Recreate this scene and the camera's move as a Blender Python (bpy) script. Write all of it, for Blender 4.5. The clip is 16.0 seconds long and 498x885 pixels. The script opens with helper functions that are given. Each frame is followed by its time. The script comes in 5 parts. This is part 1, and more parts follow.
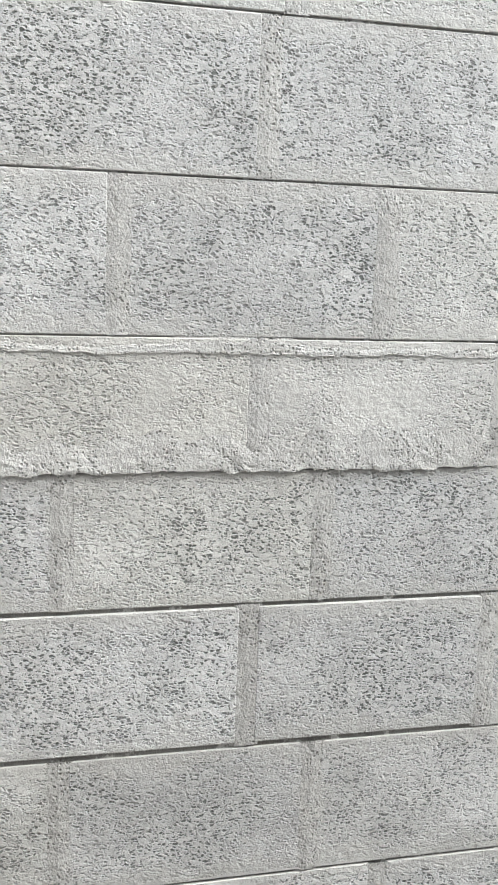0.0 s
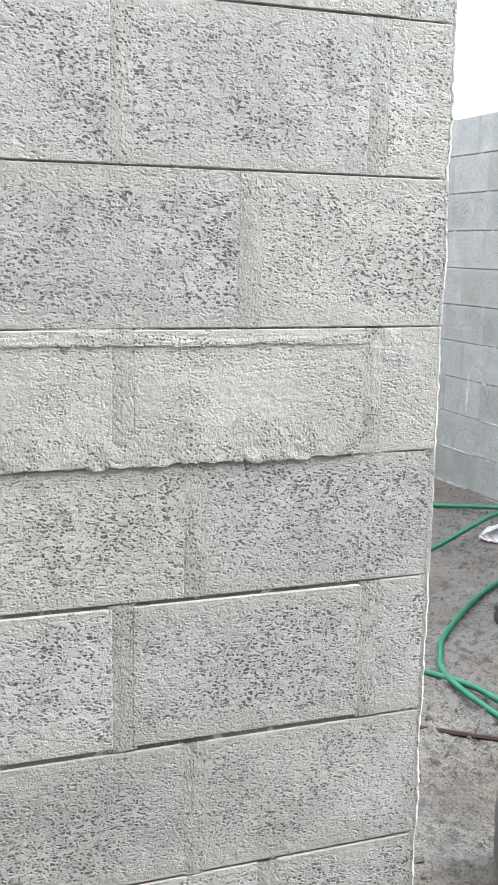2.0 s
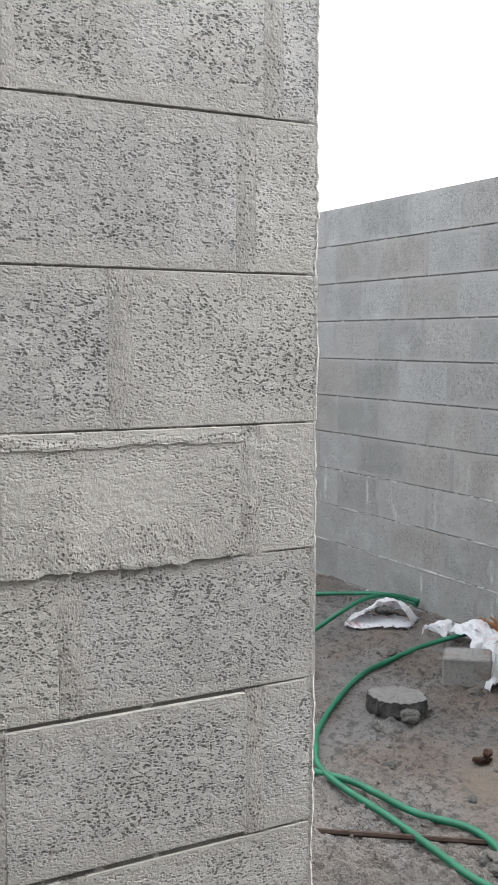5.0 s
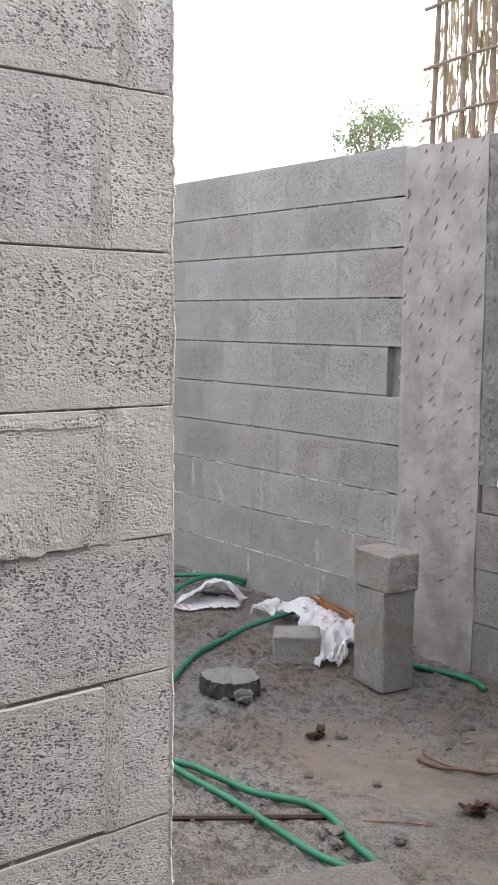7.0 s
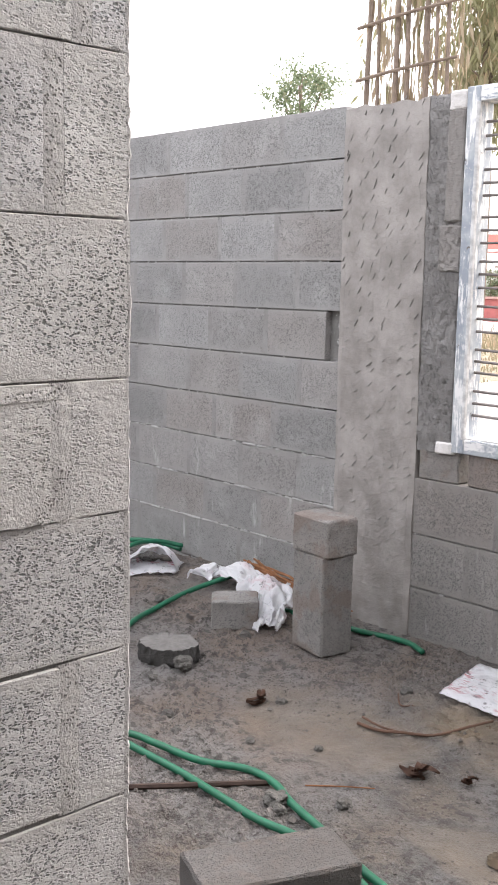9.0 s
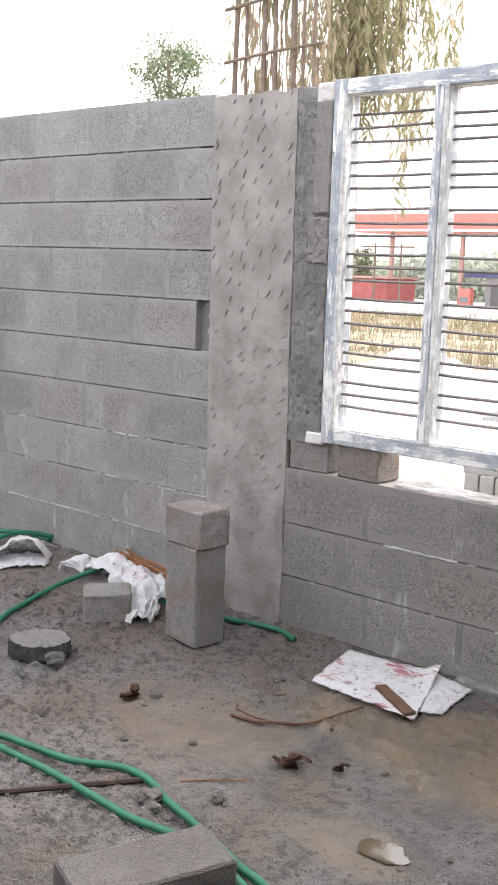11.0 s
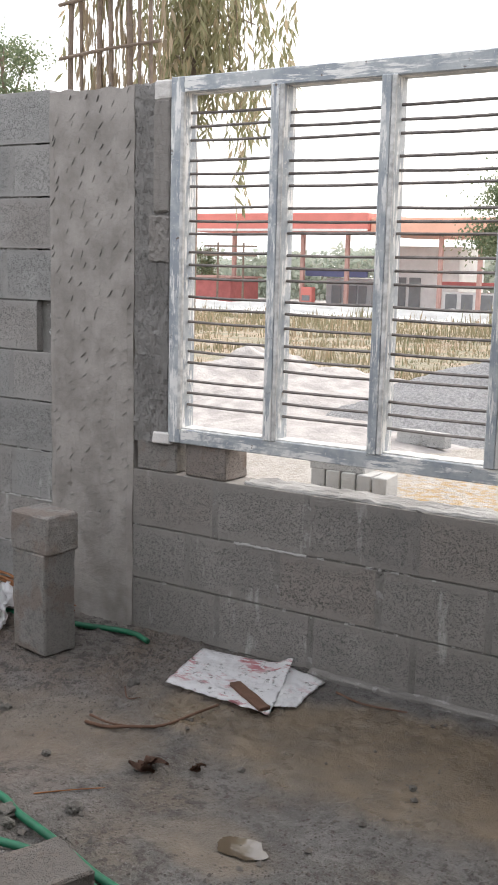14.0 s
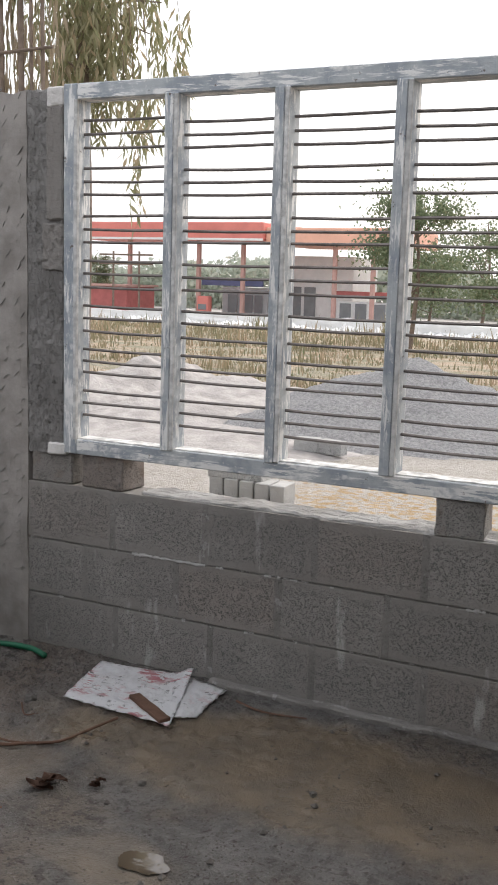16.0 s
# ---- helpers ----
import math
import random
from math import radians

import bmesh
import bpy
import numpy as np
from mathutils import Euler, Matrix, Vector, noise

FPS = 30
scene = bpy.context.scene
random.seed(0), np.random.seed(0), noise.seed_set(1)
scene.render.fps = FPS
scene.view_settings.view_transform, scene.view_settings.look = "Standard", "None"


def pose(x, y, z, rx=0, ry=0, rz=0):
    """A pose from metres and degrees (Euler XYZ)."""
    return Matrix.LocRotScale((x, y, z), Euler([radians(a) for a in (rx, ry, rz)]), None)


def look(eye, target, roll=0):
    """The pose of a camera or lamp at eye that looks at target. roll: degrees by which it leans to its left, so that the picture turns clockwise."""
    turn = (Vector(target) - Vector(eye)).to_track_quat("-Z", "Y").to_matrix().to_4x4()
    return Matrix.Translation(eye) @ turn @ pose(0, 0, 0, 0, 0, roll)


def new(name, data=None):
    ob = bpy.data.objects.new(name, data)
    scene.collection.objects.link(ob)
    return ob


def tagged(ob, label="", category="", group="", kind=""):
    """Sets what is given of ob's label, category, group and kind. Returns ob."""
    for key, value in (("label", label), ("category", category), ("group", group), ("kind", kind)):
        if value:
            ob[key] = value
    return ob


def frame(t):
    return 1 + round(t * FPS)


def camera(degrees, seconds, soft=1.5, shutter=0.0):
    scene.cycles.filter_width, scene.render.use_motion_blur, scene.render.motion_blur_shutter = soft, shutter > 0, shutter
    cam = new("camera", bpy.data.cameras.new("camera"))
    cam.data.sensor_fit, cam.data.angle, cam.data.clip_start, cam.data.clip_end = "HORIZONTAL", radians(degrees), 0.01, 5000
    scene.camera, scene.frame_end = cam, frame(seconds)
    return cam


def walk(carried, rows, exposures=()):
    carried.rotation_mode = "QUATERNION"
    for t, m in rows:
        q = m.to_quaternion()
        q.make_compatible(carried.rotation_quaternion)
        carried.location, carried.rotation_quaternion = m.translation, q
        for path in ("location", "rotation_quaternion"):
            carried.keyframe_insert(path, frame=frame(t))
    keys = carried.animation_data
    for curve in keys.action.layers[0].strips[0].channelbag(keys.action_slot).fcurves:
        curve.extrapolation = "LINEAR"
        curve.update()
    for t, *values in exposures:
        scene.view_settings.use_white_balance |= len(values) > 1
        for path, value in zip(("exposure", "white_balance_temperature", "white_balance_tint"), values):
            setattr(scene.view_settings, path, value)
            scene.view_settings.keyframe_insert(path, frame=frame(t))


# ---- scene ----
cam = camera(26.69, 16.0, soft=1.8)
# seconds, x, y, z, yaw, pitch, roll
PATH = [
    (0, 1.174, -3.221, 1.408, 75.62, -10.30, -2.12),
    (0.5, 1.169, -3.211, 1.409, 73.83, -10.54, -1.76),
    (1, 1.163, -3.193, 1.402, 72.71, -10.55, -1.11),
    (1.5, 1.150, -3.181, 1.403, 71.47, -10.73, -0.85),
    (2, 1.144, -3.161, 1.401, 70.03, -10.52, -1.06),
    (2.5, 1.133, -3.148, 1.407, 67.78, -9.96, -0.67),
    (3, 1.122, -3.146, 1.415, 66.42, -8.29, -0.66),
    (3.2, 1.124, -3.139, 1.414, 66.38, -7.10, -0.64),
    (5.3, 1.066, -3.167, 1.410, 60.43, -5.55, -0.31),
    (5.5, 1.060, -3.167, 1.410, 59.10, -5.60, -0.63),
    (6, 1.042, -3.175, 1.410, 55.73, -5.99, -0.53),
    (6.5, 1.021, -3.186, 1.410, 53.38, -6.23, -0.48),
    (7, 0.999, -3.195, 1.410, 51.68, -6.57, -0.58),
    (7.5, 0.980, -3.203, 1.408, 50.42, -7.03, -0.53),
    (8, 0.964, -3.208, 1.405, 49.44, -7.94, -0.77),
    (8.2, 0.957, -3.209, 1.405, 49.13, -8.18, -0.82),
    (10.3, 0.928, -3.193, 1.475, 43.39, -9.25, -1.74),
    (10.5, 0.927, -3.196, 1.477, 42.41, -9.38, -1.84),
    (11, 0.922, -3.187, 1.475, 40.74, -9.78, -1.66),
    (11.5, 0.919, -3.181, 1.474, 39.44, -10.09, -1.45),
    (12, 0.920, -3.180, 1.473, 38.05, -9.95, -1.35),
    (12.5, 0.919, -3.177, 1.473, 36.68, -9.86, -1.19),
    (13, 0.917, -3.173, 1.471, 35.31, -9.78, -1.26),
    (13.5, 0.917, -3.174, 1.473, 33.96, -9.67, -1.32),
    (14, 0.915, -3.168, 1.471, 32.33, -9.58, -1.35),
    (14.5, 0.916, -3.168, 1.472, 30.81, -9.36, -1.46),
    (15, 0.916, -3.168, 1.473, 29.19, -9.06, -1.54),
    (15.5, 0.916, -3.164, 1.472, 28.04, -9.00, -1.54),
    (16, 0.914, -3.163, 1.472, 26.74, -8.96, -1.65),
]
EXPOSURES = [(0, 2.2, 6150, 4), (1.5, 2.2, 6150, 4), (2.0, 2.2, 6150, 4), (3.0, 1.7, 6200, 4), (5.5, 1.55, 6350, 8), (8, 1.6, 6500, 13), (11, 1.65, 6550, 12), (13, 1.22, 6550, 10), (15, 0.75, 6550, 10), (16, 0.56, 6550, 10)]
walk(cam, [(t, pose(x, y, z, 90 + p, r, w)) for t, x, y, z, w, p, r in PATH], EXPOSURES)

# ---- light: bright hazy sky, veiled sun beyond the window wall ----
SUN_EL, SUN_AZ = 46.0, 14.0          # degrees; azimuth from +y towards +x
world = bpy.data.worlds.new("world")
scene.world = world
world.use_nodes = True
wn = world.node_tree
wn.nodes.clear()
sky = wn.nodes.new("ShaderNodeTexSky")
sky.sky_type = "NISHITA"
sky.sun_disc = False
sky.sun_elevation = radians(SUN_EL)
sky.sun_rotation = radians(SUN_AZ)
sky.air_density, sky.dust_density, sky.ozone_density = 1.0, 6.0, 0.5
haze = wn.nodes.new("ShaderNodeMix")
haze.data_type = "RGBA"
haze.inputs["Factor"].default_value = 0.6
haze.inputs["B"].default_value = (11.0, 11.0, 11.2, 1)
bg = wn.nodes.new("ShaderNodeBackground")
bg.inputs["Strength"].default_value = 0.13
wo = wn.nodes.new("ShaderNodeOutputWorld")
wn.links.new(sky.outputs[0], haze.inputs["A"])
wn.links.new(haze.outputs["Result"], bg.inputs[0])
wn.links.new(bg.outputs[0], wo.inputs[0])

sun = new("sun", bpy.data.lights.new("sun", "SUN"))
sun.data.energy, sun.data.angle, sun.data.color = 1.3, radians(25), (1.0, 0.97, 0.93)
_a, _e = radians(SUN_AZ), radians(SUN_EL)
sun.matrix_world = look((math.sin(_a) * math.cos(_e) * 30, math.cos(_a) * math.cos(_e) * 30, math.sin(_e) * 30), (0, 0, 0))


# ---- materials ----
class Nodes:
    """A small builder for node materials."""

    def __init__(self, name, rough=0.9, metal=0.0, spec=0.3):
        self.mat = bpy.data.materials.new(name)
        self.mat.use_nodes = True
        self.t = self.mat.node_tree
        self.b = self.t.nodes["Principled BSDF"]
        self.b.inputs["Roughness"].default_value = rough
        self.b.inputs["Metallic"].default_value = metal
        self.b.inputs["Specular IOR Level"].default_value = spec
        self.co = self.n("ShaderNodeTexCoord")
        self.geo = self.n("ShaderNodeNewGeometry")

    def n(self, kind, **props):
        node = self.t.nodes.new(kind)
        for k, v in props.items():
            if k == "data_type":
                node.data_type = v
            elif k == "operation":
                node.operation = v
            elif k == "blend_type":
                node.blend_type = v
        return node

    def link(self, a, b):
        self.t.links.new(a, b)

    def put(self, value, socket):
        if isinstance(value, bpy.types.NodeSocket):
            self.link(value, socket)
        else:
            socket.default_value = value if not isinstance(value, tuple) or len(value) != 3 or socket.type != "RGBA" else (*value, 1)

    def math(self, op, a, b=0.0, c=None):
        m = self.n("ShaderNodeMath", operation=op)
        self.put(a, m.inputs[0])
        self.put(b, m.inputs[1])
        if c is not None:
            self.put(c, m.inputs[2])
        return m.outputs[0]

    def vec(self, op, a, b):
        m = self.n("ShaderNodeVectorMath", operation=op)
        self.put(a, m.inputs[0])
        self.put(b, m.inputs[1])
        return m.outputs[0]

    def noise(self, scale, detail=3.0, rough=0.55, vector=None, out="Fac"):
        m = self.n("ShaderNodeTexNoise")
        m.inputs["Scale"].default_value = scale
        m.inputs["Detail"].default_value = detail
        m.inputs["Roughness"].default_value = rough
        self.link(vector if vector is not None else self.co.outputs["Object"], m.inputs["Vector"])
        return m.outputs[out]

    def ramp(self, fac, lo, hi, a=0.0, b=1.0):
        m = self.n("ShaderNodeMapRange")
        m.interpolation_type = "SMOOTHSTEP"
        self.put(fac, m.inputs[0])
        for i, v in enumerate((lo, hi, a, b)):
            m.inputs[i + 1].default_value = v
        return m.outputs[0]

    def mix(self, fac, a, b, mode="MIX"):
        m = self.n("ShaderNodeMix", data_type="RGBA", blend_type=mode)
        self.put(fac, m.inputs["Factor"])
        self.put(a, m.inputs["A"])
        self.put(b, m.inputs["B"])
        return m.outputs["Result"]

    def bump(self, height, strength=0.5, dist=0.01, normal=None):
        m = self.n("ShaderNodeBump")
        m.inputs["Strength"].default_value = strength
        m.inputs["Distance"].default_value = dist
        self.put(height, m.inputs["Height"])
        if normal is not None:
            self.link(normal, m.inputs["Normal"])
        return m.outputs[0]

    def done(self, colour=None, normal=None, rough=None):
        if colour is not None:
            self.put(colour, self.b.inputs["Base Color"])
        if normal is not None:
            self.link(normal, self.b.inputs["Normal"])
        if rough is not None:
            self.put(rough, self.b.inputs["Roughness"])
        return self.mat


def shifted(m):
    """Object coordinates, moved by the object's own random number, so that alike pieces differ."""
    info = m.n("ShaderNodeObjectInfo")
    off = m.n("ShaderNodeCombineXYZ")
    for i, k in enumerate((37.0, 91.0, 53.0)):
        m.link(m.math("MULTIPLY", info.outputs["Random"], k), off.inputs[i])
    return m.vec("ADD", m.co.outputs["Object"], off.outputs[0]), info.outputs["Random"]


def block_material(name, light, shade, tint, smeared, pore=1.0, pore_scale=125.0, half=(0.195, 0.1), bloom=0.0, patchy=0.4, dark=0.52, muddy=0.0):
    """Cast concrete block: open pores with shade in their colour, smoother smeared mortar near its edges, stains."""
    m = Nodes(name, 0.95, spec=0.15)
    v, rnd = shifted(m)
    tone = m.mix(rnd, light, shade)
    tint_on = m.ramp(m.math("FRACT", m.math("MULTIPLY", rnd, 7.31)), 0.5, 1.0, 0.0, 0.5)
    tone = m.mix(tint_on, tone, tint)
    blotch = m.noise(9, 4, 0.6, v)
    tone = m.mix(m.ramp(blotch, 0.35, 0.7, 0.0, 0.45), tone, m.mix(0.5, tone, (0.16, 0.155, 0.15)))
    pale = m.ramp(m.noise(4.5, 4, 0.6, m.geo.outputs["Position"]), 0.5, 0.7, 0.0, 0.5)
    chalk = tuple(min(0.68, c * 1.5) for c in light)
    tone = m.mix(pale, tone, m.mix(0.55, tone, chalk))
    fine = m.noise(330, 3, 0.7, v)
    tone = m.mix(m.ramp(fine, 0.3, 0.7, 0.0, 0.35), tone, m.mix(0.6, tone, chalk))
    # smeared edges: pores close towards the arrises
    sep = m.n("ShaderNodeSeparateXYZ")
    m.link(m.co.outputs["Object"], sep.inputs[0])
    wob = m.math("MULTIPLY", m.noise(11, 5, 0.7, v), 0.13)
    ez = m.math("ADD", m.math("ABSOLUTE", sep.outputs["Z"]), wob)
    ex = m.math("ADD", m.math("ABSOLUTE", sep.outputs["X"]), wob)
    smear = m.math("MAXIMUM", m.ramp(ez, half[1] + 0.03, half[1] + 0.062), m.ramp(ex, half[0] + 0.04, half[0] + 0.07))
    open_ = m.math("SUBTRACT", 1.0, m.math("MULTIPLY", smear, 0.85))
    tone = m.mix(m.math("MULTIPLY", smear, 0.5), tone, smeared)
    patch = m.ramp(m.noise(7, 3, 0.6, v), 0.34, 0.6, patchy, 1.0)
    st = m.n("ShaderNodeMapping")
    st.inputs["Scale"].default_value = (0.8, 1.0, 1.3)
    st.inputs["Rotation"].default_value = (0.0, 0.35, 0.0)
    m.link(v, st.inputs["Vector"])
    warp = m.vec("ADD", st.outputs[0], m.vec("MULTIPLY", m.noise(90, 2, 0.5, v, "Color"), (0.008, 0.008, 0.008)))
    sizes = m.math("MULTIPLY", m.math("SUBTRACT", m.noise(75, 3, 0.6, v), 0.5), 0.8)

    def pits(scale, lo, hi):
        c = m.n("ShaderNodeTexVoronoi")
        c.inputs["Scale"].default_value = scale
        m.link(warp, c.inputs["Vector"])
        return m.ramp(m.math("SUBTRACT", c.outputs["Distance"], sizes), lo, hi, 1.0, 0.0)

    p1 = pits(pore_scale, 0.18, 0.42)
    p2 = m.math("MULTIPLY", pits(pore_scale * 1.7, 0.16, 0.40), 0.8)
    pores = m.math("MULTIPLY", m.math("MULTIPLY", m.math("MAXIMUM", p1, p2), open_), m.math("MULTIPLY", patch, pore))
    # pore pits darkened in colour too, standing in for the shade inside
    tone = m.mix(m.math("MULTIPLY", pores, dark), tone, (0.075, 0.082, 0.078))
    if bloom:
        w = m.n("ShaderNodeMapping")
        w.inputs["Scale"].default_value = (9, 9, 2.2)
        m.link(m.geo.outputs["Position"], w.inputs["Vector"])
        zp = m.n("ShaderNodeSeparateXYZ")
        m.link(m.geo.outputs["Position"], zp.inputs[0])
        salt = m.math("MULTIPLY", m.ramp(m.noise(1.0, 4, 0.65, w.outputs[0]), 0.6, 0.72), m.ramp(zp.outputs["Z"], 0.5, 1.0, 1.0, 0.0))
        tone = m.mix(m.math("MULTIPLY", salt, bloom), tone, (0.62, 0.62, 0.60))
    if muddy:
        splash = m.ramp(m.noise(6.5, 4, 0.65, m.geo.outputs["Position"]), 0.5, 0.62, 0.0, muddy)
        tone = m.mix(splash, tone, (0.19, 0.12, 0.085))
    h = m.math("SUBTRACT", m.math("MULTIPLY", fine, 0.15), m.math("MULTIPLY", pores, 1.0))
    h = m.math("ADD", h, m.math("MULTIPLY", m.noise(30, 3, 0.6, v), 0.4))
    h = m.math("ADD", h, m.math("MULTIPLY", m.noise(80, 3, 0.55, warp), 0.5))
    return m.done(tone, m.bump(h, 0.7, 0.009))


def mortar_material(name, a, b, bump=0.9, pore=0.0, chalky=0.0):
    m = Nodes(name, 0.95, spec=0.15)
    w = m.geo.outputs["Position"]
    tone = m.mix(m.ramp(m.noise(7, 4, 0.6, w), 0.3, 0.7), a, b)
    fine = m.noise(240, 3, 0.7, w)
    tone = m.mix(m.ramp(fine, 0.35, 0.75, 0, 0.4), tone, m.mix(0.5, tone, (0.12, 0.118, 0.112)))
    h = m.math("ADD", m.math("MULTIPLY", fine, 0.4), m.noise(45, 4, 0.6, w))
    if chalky:
        tone = m.mix(m.ramp(m.noise(20, 4, 0.7, w), 0.56, 0.64, 0, chalky), tone, (0.6, 0.6, 0.59))
    if pore:
        c = m.n("ShaderNodeTexVoronoi")
        c.inputs["Scale"].default_value = 170.0
        m.link(m.vec("ADD", w, m.vec("MULTIPLY", m.noise(90, 2, 0.5, w, "Color"), (0.008, 0.008, 0.008))), c.inputs["Vector"])
        pit = m.math("MULTIPLY", m.ramp(c.outputs["Distance"], 0.18, 0.42, 1.0, 0.0), m.ramp(m.noise(16, 4, 0.65, w), 0.42, 0.6, 0.0, pore))
        # hollows get a dark tone as painted shade, besides their bump
        tone = m.mix(m.math("MULTIPLY", pit, 0.55), tone, (0.085, 0.082, 0.078))
        h = m.math("SUBTRACT", h, pit)
    return m.done(tone, m.bump(h, bump, 0.008))


def plain(name, colour, rough=0.7, metal=0.0, var=0.25, scale=20.0, bump=0.2, spec=0.3, dist=0.004):
    m = Nodes(name, rough, metal, spec)
    v, rnd = shifted(m)
    dark = tuple(c * (1 - var) for c in colour)
    tone = m.mix(m.ramp(m.noise(scale, 4, 0.6, v), 0.3, 0.7), colour, dark)
    tone = m.mix(m.math("MULTIPLY", rnd, var), tone, dark)
    return m.done(tone, m.bump(m.noise(scale * 6, 3, 0.6, v), bump, dist))


MAT_NEAR = block_material("block_pale", (0.488, 0.488, 0.490), (0.362, 0.36, 0.357), (0.405, 0.396, 0.355), (0.365, 0.358, 0.34), pore=1.2, pore_scale=150.0, patchy=0.3, dark=0.66)
MAT_WIPED = block_material("block_wiped", (0.45, 0.446, 0.436), (0.40, 0.395, 0.382), (0.41, 0.40, 0.365), (0.40, 0.393, 0.376), pore=0.75, pore_scale=150.0, patchy=0.0, dark=0.5)
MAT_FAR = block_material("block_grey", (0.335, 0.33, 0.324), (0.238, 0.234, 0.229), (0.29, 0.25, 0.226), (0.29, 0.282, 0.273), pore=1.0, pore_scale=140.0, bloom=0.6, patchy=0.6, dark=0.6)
MAT_SILL = block_material("block_dark", (0.255, 0.242, 0.229), (0.205, 0.194, 0.184), (0.238, 0.202, 0.178), (0.222, 0.21, 0.198), patchy=0.85, pore=1.2, pore_scale=150.0, bloom=0.4, dark=0.62)
MAT_LOOSE = block_material("block_loose", (0.27, 0.258, 0.246), (0.205, 0.193, 0.181), (0.245, 0.185, 0.152), (0.25, 0.236, 0.219), pore=1.2, pore_scale=140.0, half=(0.5, 0.5), patchy=0.7, muddy=0.35)
MAT_DAMP = block_material("block_damp", (0.105, 0.104, 0.105), (0.08, 0.078, 0.076), (0.15, 0.12, 0.10), (0.16, 0.155, 0.15), pore=1.0, pore_scale=170.0, half=(0.5, 0.5), patchy=0.6, muddy=0.12)
MAT_MORTAR = mortar_material("mortar_pale", (0.425, 0.42, 0.408), (0.355, 0.349, 0.337), 0.8, pore=0.9)
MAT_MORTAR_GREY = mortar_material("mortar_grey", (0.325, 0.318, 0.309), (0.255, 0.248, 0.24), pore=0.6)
MAT_MORTAR_SILL = mortar_material("mortar_dark", (0.245, 0.234, 0.222), (0.18, 0.171, 0.162), pore=0.8, chalky=0.25)
MAT_CHALK = mortar_material("chalky_mortar", (0.43, 0.424, 0.414), (0.27, 0.263, 0.254), 0.9)
MAT_JAMB = mortar_material("jamb_mortar", (0.25, 0.242, 0.234), (0.18, 0.173, 0.166), 1.0, pore=1.0)
MAT_JOINT = mortar_material("joint_mortar", (0.24, 0.235, 0.225), (0.17, 0.165, 0.155), chalky=0.7)
MAT_PLASTER = mortar_material("column_plaster", (0.36, 0.336, 0.316), (0.235, 0.218, 0.203), 0.5)
MAT_MARK_SHADE = mortar_material("hacked_plaster_shade", (0.28, 0.27, 0.258), (0.215, 0.208, 0.198), 0.3)
MAT_WHITE_MORTAR = mortar_material("white_mortar", (0.66, 0.64, 0.62), (0.5, 0.48, 0.46), 0.4)
MAT_HOSE = plain("hose_green", (0.008, 0.135, 0.068), 0.5, var=0.35, scale=14, bump=0.05, spec=0.5)
MAT_WOOD = plain("dead_stick", (0.125, 0.07, 0.048), 0.85, scale=30, bump=0.5)
MAT_REED = plain("dry_reed", (0.30, 0.13, 0.055), 0.8, var=0.5, scale=20)
MAT_LEAFDRY = plain("dry_leaf", (0.13, 0.07, 0.048), 0.75, var=0.45, scale=40, bump=0.5)
MAT_STEEL = plain("rusty_bar", (0.075, 0.05, 0.04), 0.75, 0.3, 0.4, 30, 0.4)
# bar colour raised to carry the glare around the bars
MAT_BAR = plain("grille_bar", (0.25, 0.225, 0.21), 0.5, 0.5, 0.35, 25, 0.2)
MAT_CLOD = plain("mortar_clod", (0.15, 0.142, 0.13), 0.95, var=0.4, scale=35, bump=0.8, dist=0.01)
MAT_CRUMB = plain("mortar_crumb", (0.145, 0.132, 0.12), 0.95, var=0.5, scale=9, bump=0.3)
MAT_SLAB = plain("broken_slab", (0.10, 0.095, 0.09), 0.95, var=0.5, scale=40, bump=1.0, dist=0.012)
MAT_SLABTOP = plain("slab_top", (0.17, 0.162, 0.152), 0.9, var=0.25, scale=25, bump=0.4)


def frame_material(name, stretch):
    """Grey primed steel with chalky whitewash streaks."""
    m = Nodes(name, 0.62, 0.15, 0.35)
    v = m.geo.outputs["Position"]
    st = m.n("ShaderNodeMapping")
    st.inputs["Scale"].default_value = stretch
    m.link(v, st.inputs["Vector"])
    streak = m.noise(1.0, 5, 0.65, st.outputs[0])
    base = m.mix(m.ramp(m.noise(6, 4, 0.65, v), 0.38, 0.62), (0.43, 0.455, 0.47), (0.28, 0.31, 0.345))
    wash = m.math("MULTIPLY", m.ramp(streak, 0.49, 0.56), m.ramp(m.noise(7, 4, 0.7, v), 0.38, 0.52, 0.0, 0.95))
    tone = m.mix(wash, base, (0.74, 0.735, 0.72))
    tone = m.mix(m.ramp(m.noise(60, 4, 0.75, v), 0.60, 0.66, 0, 0.6), tone, (0.66, 0.655, 0.64))
    tone = m.mix(m.ramp(m.noise(26, 4, 0.7, v), 0.66, 0.71, 0, 0.85), tone, (0.13, 0.10, 0.085))
    return m.done(tone, m.bump(m.math("ADD", streak, m.noise(70, 3, 0.7, v)), 0.4, 0.004))


MAT_FRAME = frame_material("primed_steel", (48, 48, 6))
MAT_RAIL = frame_material("primed_steel_rail", (6, 48, 48))
MAT_BEAD = plain("whitewashed_bead", (0.72, 0.715, 0.70), 0.7, var=0.5, scale=26, bump=0.1)


